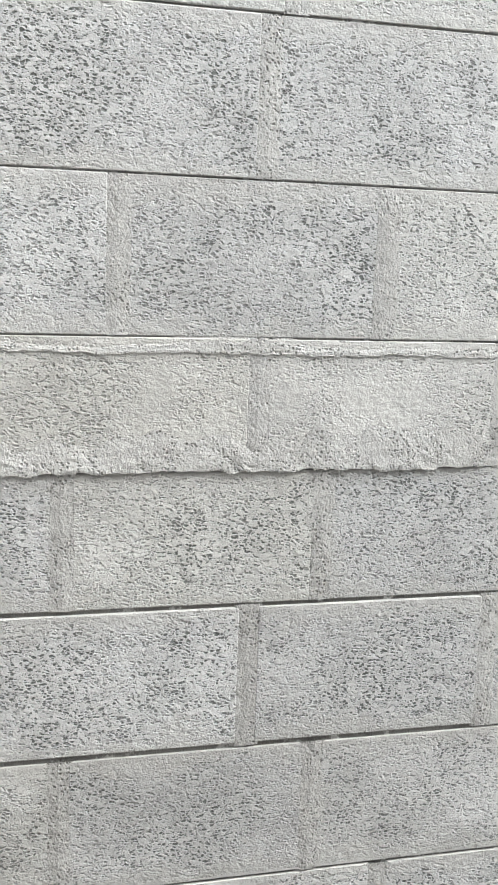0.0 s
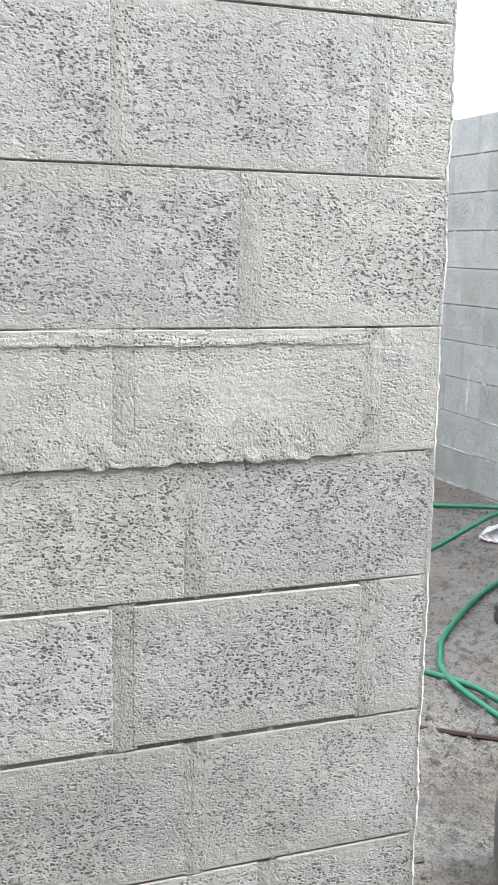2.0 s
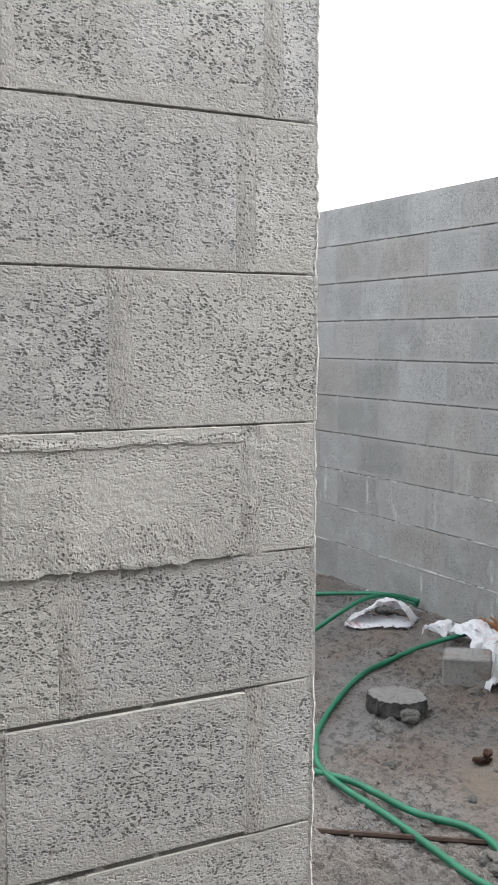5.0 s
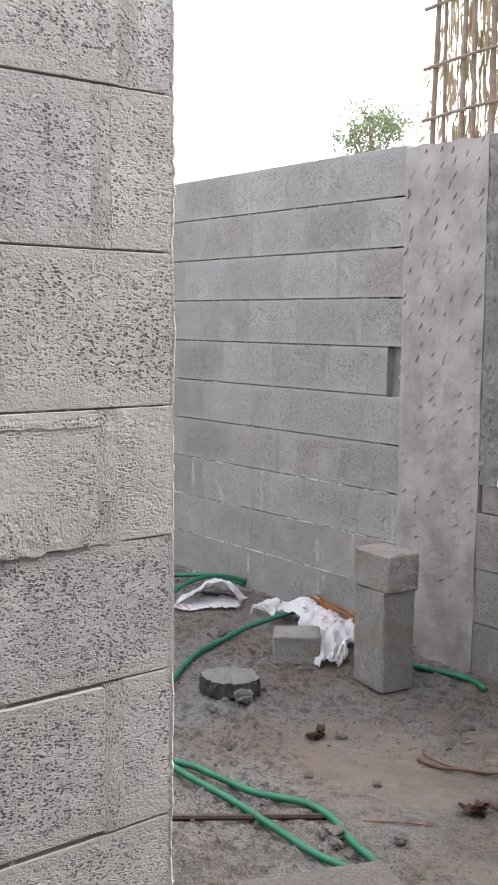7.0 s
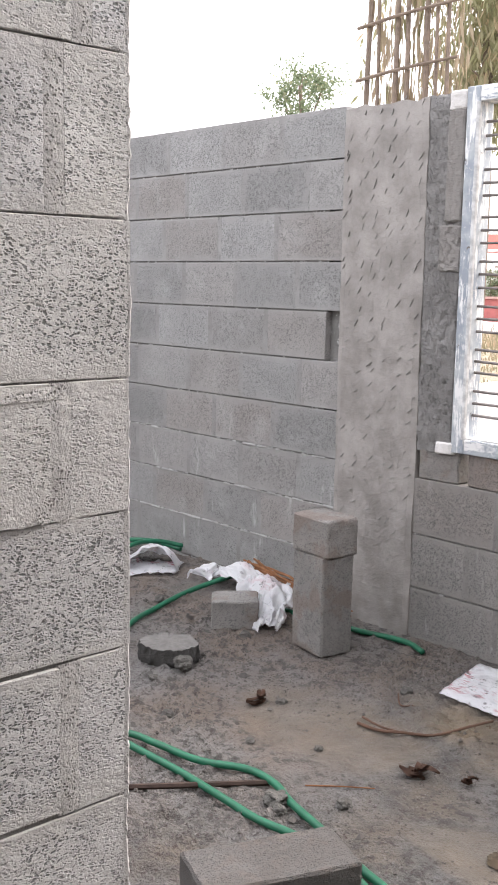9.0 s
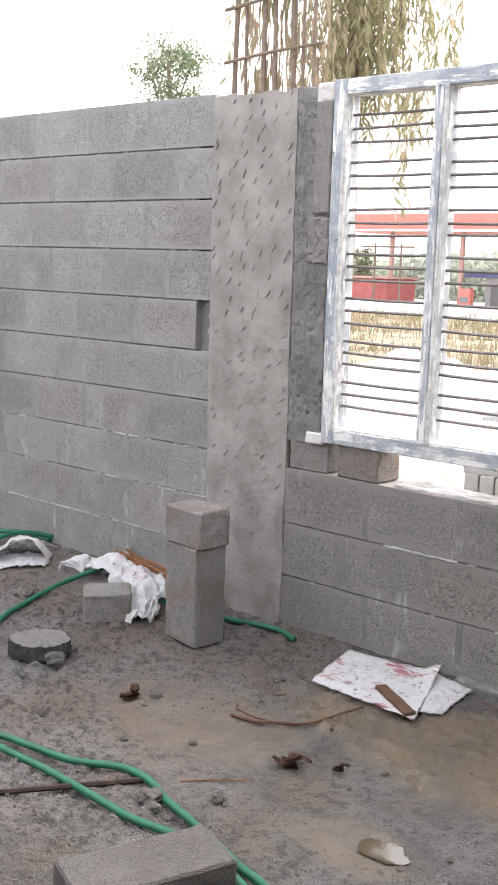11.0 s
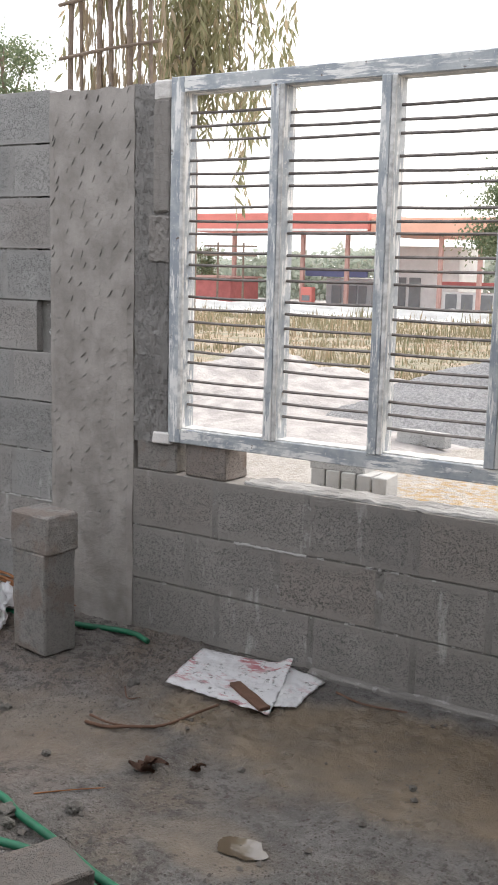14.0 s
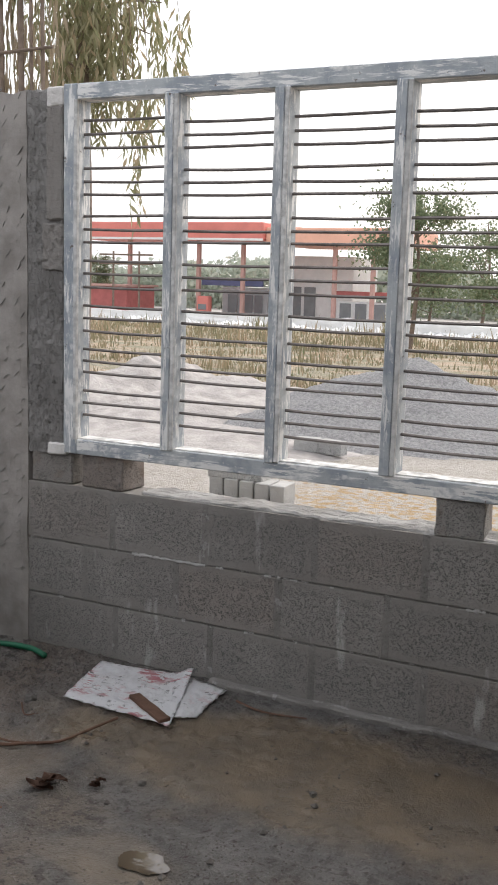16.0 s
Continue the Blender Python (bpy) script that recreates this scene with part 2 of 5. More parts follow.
def sack_material(name, red):
    """White woven plastic sack, dirty, with faded red print."""
    m = Nodes(name, 0.55, spec=0.35)
    v = m.co.outputs["Object"]
    tone = m.mix(m.ramp(m.noise(9, 5, 0.65, v), 0.5, 0.8, 0, 0.5), (0.82, 0.82, 0.835), (0.48, 0.45, 0.43))
    sep = m.n("ShaderNodeSeparateXYZ")
    m.link(v, sep.inputs[0])
    st = m.n("ShaderNodeMapping")
    st.inputs["Scale"].default_value = (11, 30, 10)
    st.inputs["Rotation"].default_value = (0, 0, 0.5)
    m.link(v, st.inputs["Vector"])
    pr = m.math("MULTIPLY", m.ramp(m.noise(1.0, 5, 0.75, st.outputs[0]), 0.50, 0.57, 0, red), m.ramp(m.noise(7, 2, 0.5, v), 0.46, 0.6))
    tone = m.mix(pr, tone, (0.45, 0.05, 0.08))
    dark = m.ramp(m.noise(28, 5, 0.75, v), 0.57, 0.66, 0, 0.7)
    tone = m.mix(dark, tone, (0.10, 0.09, 0.085))
    h = m.math("ADD", m.noise(24, 4, 0.6, v), m.math("MULTIPLY", m.noise(180, 2, 0.5, v), 0.2))
    return m.done(tone, m.bump(h, 0.7, 0.012))


MAT_SACK = sack_material("sack_white", 0.2)
MAT_SACK_RED = sack_material("sack_printed", 0.75)


PUDDLE = (-0.405, -1.06)


def ground_material():
    """Mud and mortar spatter inside the walls, pale dust and straw outside."""
    m = Nodes("site_ground", 0.9, spec=0.4)
    w = m.geo.outputs["Position"]
    sep = m.n("ShaderNodeSeparateXYZ")
    m.link(w, sep.inputs[0])
    x, y = sep.outputs["X"], sep.outputs["Y"]
    n1, n2, n3 = m.noise(3.2, 5, 0.6, w), m.noise(26, 4, 0.65, w), m.noise(120, 3, 0.7, w)
    grey = m.mix(m.ramp(n1, 0.35, 0.65), (0.165, 0.16, 0.154), (0.105, 0.10, 0.095))
    brown = (0.145, 0.12, 0.096)
    mud = m.mix(m.ramp(m.noise(1.7, 4, 0.6, w), 0.46, 0.6, 0, 0.85), grey, brown)
    # drier, paler crust to the west, damp towards the window
    dry = m.ramp(m.math("ADD", x, m.math("MULTIPLY", n1, 1.2)), -1.1, 0.1, 0.75, 0.0)
    crust = m.mix(m.ramp(m.noise(2.4, 4, 0.65, w), 0.4, 0.62), (0.225, 0.211, 0.20), (0.205, 0.163, 0.134))
    mud = m.mix(dry, mud, crust)
    # silted wet hollow below the window
    def hollow(cx, cy, rx, ry, wob):
        dx = m.math("DIVIDE", m.math("SUBTRACT", x, cx), rx)
        dy = m.math("DIVIDE", m.math("SUBTRACT", y, cy), ry)
        r = m.math("SQRT", m.math("ADD", m.math("MULTIPLY", dx, dx), m.math("MULTIPLY", dy, dy)))
        return m.ramp(m.math("ADD", r, m.math("MULTIPLY", m.math("SUBTRACT", n1, 0.5), wob)), 0.75, 1.2, 1.0, 0.0)

    wet = m.math("MAXIMUM", hollow(-0.10, -0.44, 1.10, 0.30, 1.3), m.math("MULTIPLY", hollow(PUDDLE[0] - 0.06, PUDDLE[1] - 0.03, 0.20, 0.12, 1.8), 0.7))
    wet = m.math("MAXIMUM", wet, m.math("MULTIPLY", hollow(-1.25, -0.80, 0.42, 0.22, 1.6), 0.6))
    # dark spots and finer flecks: speckle plus dent shade put into the colour
    shade_spots = m.math("MULTIPLY", m.ramp(n2, 0.50, 0.60), m.math("SUBTRACT", 1.0, wet))
    mud = m.mix(m.math("MULTIPLY", m.math("MULTIPLY", shade_spots, 0.75), m.ramp(m.noise(2.1, 3, 0.6, w), 0.35, 0.55, 0.25, 1.0)), mud, (0.06, 0.055, 0.05))
    mud = m.mix(m.ramp(n3, 0.56, 0.68, 0, 0.45), mud, (0.27, 0.265, 0.255))
    mud = m.mix(m.math("MULTIPLY", m.ramp(m.noise(75, 4, 0.75, w), 0.54, 0.64, 0, 0.8), m.math("SUBTRACT", 1.0, wet)), mud, (0.06, 0.041, 0.037))
    silt = m.mix(m.ramp(m.noise(5, 4, 0.6, w), 0.35, 0.65), (0.130, 0.098, 0.064), (0.088, 0.069, 0.048))
    mud = m.mix(m.math("MULTIPLY", wet, 0.88), mud, silt)
    dust = m.mix(m.ramp(n2, 0.35, 0.7), (0.46, 0.43, 0.395), (0.34, 0.305, 0.26))
    straw = m.mix(m.ramp(m.noise(14, 4, 0.7, w), 0.42, 0.55), (0.40, 0.27, 0.12), dust)
    sx = m.math("ADD", x, m.math("MULTIPLY", n1, 0.8))
    dust = m.mix(m.math("MULTIPLY", m.ramp(sx, -2.0, -1.2), m.ramp(y, 3.6, 5.0, 1.0, 0.0)), dust, straw)
    field = m.mix(m.ramp(m.noise(0.9, 5, 0.7, w), 0.42, 0.58), (0.36, 0.275, 0.19), (0.23, 0.21, 0.135))
    out = m.mix(m.ramp(y, 8.4, 9.6), dust, field)
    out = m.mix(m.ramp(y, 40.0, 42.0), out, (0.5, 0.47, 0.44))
    tone = m.mix(m.ramp(y, 0.05, 0.16), mud, out)
    h = m.math("ADD", m.math("MULTIPLY", n2, 0.8), m.math("MULTIPLY", n3, 0.5))
    h = m.math("MULTIPLY", h, m.math("SUBTRACT", 1.0, m.math("MULTIPLY", wet, 0.85)))
    rough = m.math("SUBTRACT", m.ramp(n1, 0.3, 0.7, 0.5, 0.85), m.math("MULTIPLY", wet, 0.30))
    return m.done(tone, m.bump(h, 1.0, 0.045), rough)


MAT_GROUND = ground_material()


def water_material():
    m = Nodes("puddle_water", 0.02, spec=0.8)
    m.b.inputs["IOR"].default_value = 1.45
    m.b.inputs["Coat Weight"].default_value = 0.2
    w = m.geo.outputs["Position"]
    tone = m.mix(m.noise(9, 3, 0.6, w), (0.055, 0.043, 0.03), (0.07, 0.054, 0.037))
    return m.done(tone, m.bump(m.noise(26, 2, 0.5, w), 0.05, 0.006))


MAT_WATER = water_material()


def leaf_material(name, a, b, c, patch=None):
    m = Nodes(name, 0.6, spec=0.25)
    r = m.geo.outputs["Random Per Island"]
    tone = m.mix(m.ramp(r, 0.2, 0.9), a, b)
    tone = m.mix(m.ramp(r, 0.82, 0.9), tone, c)
    if patch:
        tone = m.mix(m.ramp(m.noise(0.55, 4, 0.7, m.geo.outputs["Position"]), 0.42, 0.58, 0, 0.8), tone, patch)
    m.done(tone)
    tr = m.n("ShaderNodeBsdfTranslucent")
    m.link(tone, tr.inputs[0])
    ad = m.n("ShaderNodeMixShader")
    ad.inputs[0].default_value = 0.35
    out = m.t.nodes["Material Output"]
    m.link(m.b.outputs[0], ad.inputs[1])
    m.link(tr.outputs[0], ad.inputs[2])
    m.link(ad.outputs[0], out.inputs[0])
    return m.mat


# olive leaf tones lightened: flare from the bright sky put into them
MAT_LEAF = leaf_material("eucalyptus_leaf", (0.24, 0.24, 0.13), (0.36, 0.33, 0.21), (0.44, 0.36, 0.24))
MAT_LEAF2 = leaf_material("tree_leaf", (0.15, 0.19, 0.11), (0.22, 0.26, 0.16), (0.28, 0.29, 0.18))
# paled leaf tones: distance haze is put into the colour
MAT_HAZED_LEAF = leaf_material("hazed_far_leaf", (0.38, 0.42, 0.35), (0.45, 0.48, 0.41), (0.48, 0.48, 0.41))
MAT_GRASS = leaf_material("dry_grass", (0.37, 0.285, 0.195), (0.28, 0.235, 0.155), (0.17, 0.185, 0.105), (0.20, 0.19, 0.115))
MAT_HANG = leaf_material("dry_fronds", (0.38, 0.31, 0.22), (0.28, 0.23, 0.16), (0.30, 0.29, 0.16))
MAT_BARK = plain("bark", (0.25, 0.19, 0.15), 0.9, var=0.4, scale=12, bump=0.6, dist=0.01)
MAT_BAMBOO = plain("old_bamboo", (0.24, 0.185, 0.145), 0.75, var=0.4, scale=15, bump=0.3)
MAT_SAND = plain("pale_sand", (0.42, 0.395, 0.38), 0.95, var=0.35, scale=5, bump=0.6, dist=0.03)
MAT_GRAVEL = plain("grey_gravel", (0.45, 0.45, 0.46), 0.95, var=0.45, scale=32, bump=1.0, dist=0.03)
# station reds and posts washed paler in colour, in place of haze
MAT_RED = plain("red_fascia", (0.66, 0.22, 0.185), 0.5, var=0.15, scale=1, bump=0.02)
MAT_SALMON = plain("salmon_fascia", (0.78, 0.44, 0.33), 0.5, var=0.15, scale=1, bump=0.02)
MAT_PAINT = plain("white_paint", (0.74, 0.74, 0.73), 0.7, var=0.12, scale=2, bump=0.05)
MAT_GREYWALL = plain("grey_paint", (0.45, 0.46, 0.47), 0.7, var=0.15, scale=2, bump=0.05)
MAT_POST = plain("brown_post", (0.50, 0.31, 0.27), 0.6, var=0.2, scale=3, bump=0.05)
MAT_DARKGLASS = plain("dark_pane", (0.22, 0.23, 0.24), 0.2, var=0.2, scale=2, bump=0.0, spec=0.5)
MAT_NAVY = plain("navy_board", (0.12, 0.13, 0.24), 0.5, var=0.2, scale=2, bump=0.0)
MAT_REDSHED = plain("maroon_sheet", (0.42, 0.13, 0.12), 0.6, var=0.2, scale=3, bump=0.1)


# ---- builders ----
def mesh_of(bm, name, material, smooth=False):
    me = bpy.data.meshes.new(name)
    bm.to_mesh(me)
    bm.free()
    me.materials.append(material)
    if smooth:
        for p in me.polygons:
            p.use_smooth = True
    return me


def part(name, bm, material, parent, label="", smooth=False):
    ob = new(name, mesh_of(bm, name, material, smooth) if isinstance(bm, bmesh.types.BMesh) else bm)
    ob.parent = parent
    if label:
        tagged(ob, label)
    return ob


def thing(name, label, category, at=(0, 0, 0), turn=0.0, group="", kind=""):
    ob = new(name)
    ob.matrix_world = pose(*at, 0, 0, turn)
    return tagged(ob, label, category, group, kind)


def solo(name, bm, material, label, category, group="", kind="", smooth=False):
    return tagged(new(name, mesh_of(bm, name, material, smooth)), label, category, group, kind)


def box(x0, x1, y0, y1, z0, z1, bevel=0.0, jitter=0.0, seed=0, bm=None):
    b = bmesh.new()
    bmesh.ops.create_cube(b, size=1)
    for v in b.verts:
        v.co = Vector(((x0 + x1) / 2 + v.co.x * (x1 - x0), (y0 + y1) / 2 + v.co.y * (y1 - y0), (z0 + z1) / 2 + v.co.z * (z1 - z0)))
    if bevel:
        bmesh.ops.bevel(b, geom=list(b.edges), offset=bevel, segments=1, affect="EDGES", profile=0.5)
    if jitter:
        rng = random.Random(seed)
        for v in b.verts:
            v.co += Vector([rng.uniform(-jitter, jitter) for _ in range(3)])
    if bm is None:
        return b
    me = bpy.data.meshes.new("tmp")
    b.to_mesh(me)
    b.free()
    bm.from_mesh(me)
    bpy.data.meshes.remove(me)
    return bm


def rough_box(x0, x1, y0, y1, z0, z1, cuts=10, amount=0.006, scale=18.0, bevel=0.006):
    """A box with chipped, wavering faces."""
    b = box(x0, x1, y0, y1, z0, z1, bevel)
    long_edges = [e for e in b.edges if e.calc_length() > 0.04]
    bmesh.ops.subdivide_edges(b, edges=long_edges, cuts=cuts, use_grid_fill=True)
    for v in b.verts:
        n = noise.noise_vector(v.co * scale)
        v.co += n * amount + noise.noise_vector(v.co * scale * 3.3) * amount * 0.45
    return b


def tube(points, radius, sides=8, taper=1.0, smooth_steps=6, lobes=0):
    """A swept tube along a smooth line through the points."""
    pts = [Vector(p) for p in points]
    line = []
    for i in range(len(pts) - 1):
        p0, p1, p2, p3 = pts[max(i - 1, 0)], pts[i], pts[i + 1], pts[min(i + 2, len(pts) - 1)]
        for s in range(smooth_steps):
            t = s / smooth_steps
            line.append(0.5 * ((2 * p1) + (p2 - p0) * t + (2 * p0 - 5 * p1 + 4 * p2 - p3) * t * t + (3 * p1 - p0 - 3 * p2 + p3) * t ** 3))
    line.append(pts[-1])
    b = bmesh.new()
    rings = []
    for i, p in enumerate(line):
        d = (line[min(i + 1, len(line) - 1)] - line[max(i - 1, 0)]).normalized()
        up = Vector((0, 0, 1)) if abs(d.z) < 0.9 else Vector((1, 0, 0))
        a = d.cross(up).normalized()
        c = a.cross(d)
        r = radius * (1 + (taper - 1) * i / (len(line) - 1))
        rings.append([b.verts.new(p + (a * math.cos(k * 2 * math.pi / sides) + c * math.sin(k * 2 * math.pi / sides)) * r) for k in range(sides)])
    for q, w in zip(rings, rings[1:]):
        for k in range(sides):
            b.faces.new((q[k], q[(k + 1) % sides], w[(k + 1) % sides], w[k]))
    b.faces.new(rings[0][::-1])
    b.faces.new(rings[-1])
    return b


def sm(v, a, b):
    t = min(1, max(0, (v - a) / (b - a)))
    return t * t * (3 - 2 * t)


def ground_z(x, y):
    """Height of the ground: churned mud inside the walls, falling gently away outside."""
    if y > 0.15:
        z = -0.02 - 0.95 * sm(y, 6, 50)
        return z + 0.03 * noise.noise(Vector((x * 0.8, y * 0.8, 3)))
    z = 0.035 * sm(y, -0.75, -0.05) + 0.035 * sm(-x, 1.5, 2.6) * sm(y, -2.0, -0.3)
    rough = 0.45 + 0.55 * sm(-x, 0.6, 1.2)
    d = math.hypot((x - PUDDLE[0]) / 0.13, (y - PUDDLE[1]) / 0.12)
    rough *= 0.12 + 0.88 * sm(d, 0.6, 1.5)
    z += rough * (0.016 * noise.noise(Vector((x * 4, y * 4, 0))) + 0.011 * noise.noise(Vector((x * 13, y * 13, 5))))
    lump = sm(noise.noise(Vector((x * 1.6, y * 1.6, 21))), -0.35, 0.25)
    z += rough * lump * (0.036 * max(0, noise.noise(Vector((x * 24, y * 24, 9)))) + 0.022 * max(0, noise.noise(Vector((x * 47, y * 47, 3)))))
    z -= 0.010 * (1 - sm(d, 0.5, 1.5))
    return z


# ---- ground ----
def steps(stops):
    out = []
    for a, b, s in stops:
        n = max(1, round((b - a) / s))
        out += [a + (b - a) * i / n for i in range(n)]
    return out + [stops[-1][1]]


def build_ground():
    xs = steps([(-900, -120, 130), (-120, -20, 10), (-20, -6, 1.0), (-6, -4.3, 0.2), (-4.3, -2.5, 0.02), (-2.5, 0.4, 0.0125), (0.4, 0.5, 0.02), (0.5, 3.4, 0.2), (3.4, 20, 1.5), (20, 120, 20), (120, 900, 130)])
    ys = steps([(-900, -100, 130), (-100, -10, 10), (-10, -2.3, 0.4), (-2.3, 0.16, 0.0125), (0.16, 4, 0.2), (4, 20, 0.8), (20, 60, 4), (60, 900, 60)])
    verts = [(x, y, ground_z(x, y)) for y in ys for x in xs]
    w = len(xs)
    faces = [(j * w + i, j * w + i + 1, (j + 1) * w + i + 1, (j + 1) * w + i) for j in range(len(ys) - 1) for i in range(w - 1)]
    me = bpy.data.meshes.new("ground")
    me.from_pydata(verts, [], faces)
    me.materials.append(MAT_GROUND)
    for p in me.polygons:
        p.use_smooth = True
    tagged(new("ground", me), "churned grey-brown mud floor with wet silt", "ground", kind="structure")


build_ground()


# ---- block walls ----
COURSE = 0.205
TOP = 2.129                       # top of the boundary wall
T = 0.15                          # wall thickness
BLOCK_H = 0.1975


def block_mesh(name, length, height, depth, material, seed, bevel=0.0012):
    """One block, face towards -y, its middle at the origin."""
    return mesh_of(box(-length / 2, length / 2, -depth / 2, depth / 2, -height / 2, height / 2, bevel, 0.0004, seed), name, material)


def course_pieces(bounds, gap, rng):
    """Pairs of (start, end) for the blocks between the vertical joints."""
    return [(a + (gap / 2 if i else 0), b - (gap / 2 if i < len(bounds) - 2 else 0)) for i, (a, b) in enumerate(zip(bounds, bounds[1:]))]


_cache = {}


def lay(parent, material, a, b, z0, z1, place, seed, proud=0.0):
    """One block from a to b along the wall, sharing meshes between blocks of like size."""
    key = (material.name, round((b - a) * 50), round((z1 - z0) * 100), seed % 3)
    if key not in _cache:
        _cache[key] = block_mesh("block", round((b - a) * 50) / 50, z1 - z0, T - 0.02, material, seed)
    ob = part("block", _cache[key], None, parent)
    ob.matrix_local = place((a + b) / 2, (z0 + z1) / 2, proud)
    ob.scale[0] = (b - a) / (round((b - a) * 50) / 50)
    return ob


def smear_strip(bm, m, width, height, rng):
    """One flush upright mortar joint, wiped a little over the arrises on both sides."""
    n, d = 12, (T - 0.02) / 2
    k = rng.uniform(0, 50)
    rows = []
    for i in range(n + 1):
        z = (i / n - 0.5) * height
        l = -width / 2 - 0.0045 - 0.006 * noise.noise(Vector((k, z * 30, 1))) - 0.004 * noise.noise(Vector((k, z * 110, 3)))
        r = width / 2 + 0.0045 + 0.006 * noise.noise(Vector((k, z * 30, 7))) + 0.004 * noise.noise(Vector((k, z * 110, 9)))
        y = -d - 0.0007 + 0.0005 * noise.noise(Vector((k, z * 40, 5)))
        rows.append([bm.verts.new(m @ Vector(p)) for p in ((l, -d + 0.002, z), (l + 0.002, y + 0.0009, z), (0, y, z), (r - 0.002, y + 0.0009, z), (r, -d + 0.002, z))])
    for p, q in zip(rows, rows[1:]):
        for c in range(4):
            bm.faces.new((p[c], p[c + 1], q[c + 1], q[c]))


def squeezed_mortar(parent, z, x0, x1, seed, amount, label="crumbs of pale mortar squeezed from the joint"):
    """Broken pale mortar standing proud of a bed joint, in the y = 0 face."""
    bm = bmesh.new()
    n = int((x1 - x0) / 0.007)
    prev = None
    for i in range(n + 1):
        x = x0 + (x1 - x0) * i / n
        g = 0.6 * noise.noise(Vector((x * 2.6, seed, 0))) + 0.8 * noise.noise(Vector((x * 23, seed, 3))) + 0.6 * noise.noise(Vector((x * 75, seed, 4)))
        f = sm(g, 0.55 - amount, 0.95 - amount)
        if f < 0.05:
            prev = None
            continue
        h = 0.0025 + 0.0075 * f * (0.7 + 0.6 * noise.noise(Vector((x * 45, seed, 8))))
        o = 0.0015 + 0.0035 * f * (0.8 + 0.6 * noise.noise(Vector((x * 80, seed, 6))))
        zz = z + 0.003 * noise.noise(Vector((x * 25, seed, 11)))
        row = [bm.verts.new(p) for p in ((x, 0.004, zz - h * 0.6), (x, -o * 0.7, zz - h * 0.45), (x, -o, zz + h * 0.1), (x, 0.0, zz + h), (x, 0.004, zz + h))]
        if prev:
            for c in range(4):
                bm.faces.new((prev[c], row[c], row[c + 1], prev[c + 1]))
        prev = row
    part("joint_mortar", bm, MAT_CHALK, parent, label)


def wall_run(parent, material, mortar, z_joints, joints_for, place, strip_gap, seed, gap_z=0.0036, wiped=None):
    """Courses of blocks with flush upright mortar strips between them."""
    rng = random.Random(seed)
    strips = bmesh.new()
    for k, (zt, zb) in enumerate(zip(z_joints, z_joints[1:])):
        bounds = joints_for(k)
        for a, b in course_pieces(bounds, strip_gap, rng):
            lay(parent, MAT_WIPED if k == wiped else material, a, b, zb + gap_z, zt - gap_z, place, rng.randrange(99), rng.uniform(-0.0003, 0.0003))
        for x in bounds[1:-1]:
            smear_strip(strips, place(x, (zt + zb) / 2, 0.0), strip_gap, (zt - zb) - 2 * gap_z, rng)
    tagged(part("mortar_strips", strips, mortar, parent), "flush upright mortar joints", kind="stuff")


def bond(first, step, lo, hi, rng, wander=0.015):
    """Upright joints of one course between lo and hi, with one of them at first."""
    n0 = math.floor((first - lo) / step)
    xs = [first + (i - n0) * step + (rng.uniform(-wander, wander) if i != n0 else 0) for i in range(int((hi - lo) / step) + 2)]
    return [lo] + [x for x in xs if lo + 0.07 < x < hi - 0.07] + [hi]


# boundary wall to the west of the column, its face at y = 0
FAR_FIRST = [-2.393, -2.635, -2.415, -2.279, -2.47, -2.63, -2.814, -2.622, -2.87, -2.625, -2.45]
core = box(-6.0, -2.106, 0.008, T, -0.3, TOP - 0.006)
box(-2.105, -2.022, 0.035, T, -0.3, TOP - 0.006, bm=core)
wall_north = solo("wall_north_west", core, MAT_JOINT, "grey concrete block boundary wall with raked bed joints", "wall", kind="structure")
_r = random.Random(5)
FAR_JOINTS = [bond(FAR_FIRST[k], 0.392, -6.0, -2.105 if k == 4 else -2.024, _r) for k in range(11)]
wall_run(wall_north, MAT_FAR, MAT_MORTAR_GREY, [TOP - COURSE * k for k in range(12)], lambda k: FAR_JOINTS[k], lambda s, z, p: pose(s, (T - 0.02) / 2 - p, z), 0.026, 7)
for k, amount in ((1, 0.1), (2, 0.15), (3, 0.1), (5, 0.12), (6, 0.2), (7, 0.6), (8, 0.75), (9, 0.85), (10, 0.6)):
    squeezed_mortar(wall_north, TOP - COURSE * k - 0.004, -5.9, -2.03, k, amount)

# parapet below the window
SILL = 0.683
WIN_FIRST = [-1.215, -0.940, -1.198, -0.9]
core = box(-1.604, 1.44, 0.008, T, -0.3, SILL - 0.008)
wall_sill = solo("wall_north_east", core, MAT_JOINT, "low dark grey concrete block wall under the window", "wall", kind="structure")
WIN_JOINTS = [bond(WIN_FIRST[k], 0.40, -1.603, 1.44, _r) for k in range(4)]
wall_run(wall_sill, MAT_SILL, MAT_MORTAR_SILL, [SILL, 0.459, 0.243, 0.036, -0.17], lambda k: WIN_JOINTS[k], lambda s, z, p: pose(s, (T - 0.02) / 2 - p, z), 0.022, 11)
for z, amount in ((0.456, 0.42), (0.240, 0.15)):
    squeezed_mortar(wall_sill, z, -1.59, 1.4, z * 40, amount)
sill_bed = rough_box(-1.10, 1.44, 0.012, T - 0.006, SILL - 0.012, SILL + 0.006, 70, 0.009, 26)
part("sill_mortar", sill_bed, MAT_CHALK, wall_sill, "pale rough mortar bed on the wall top")

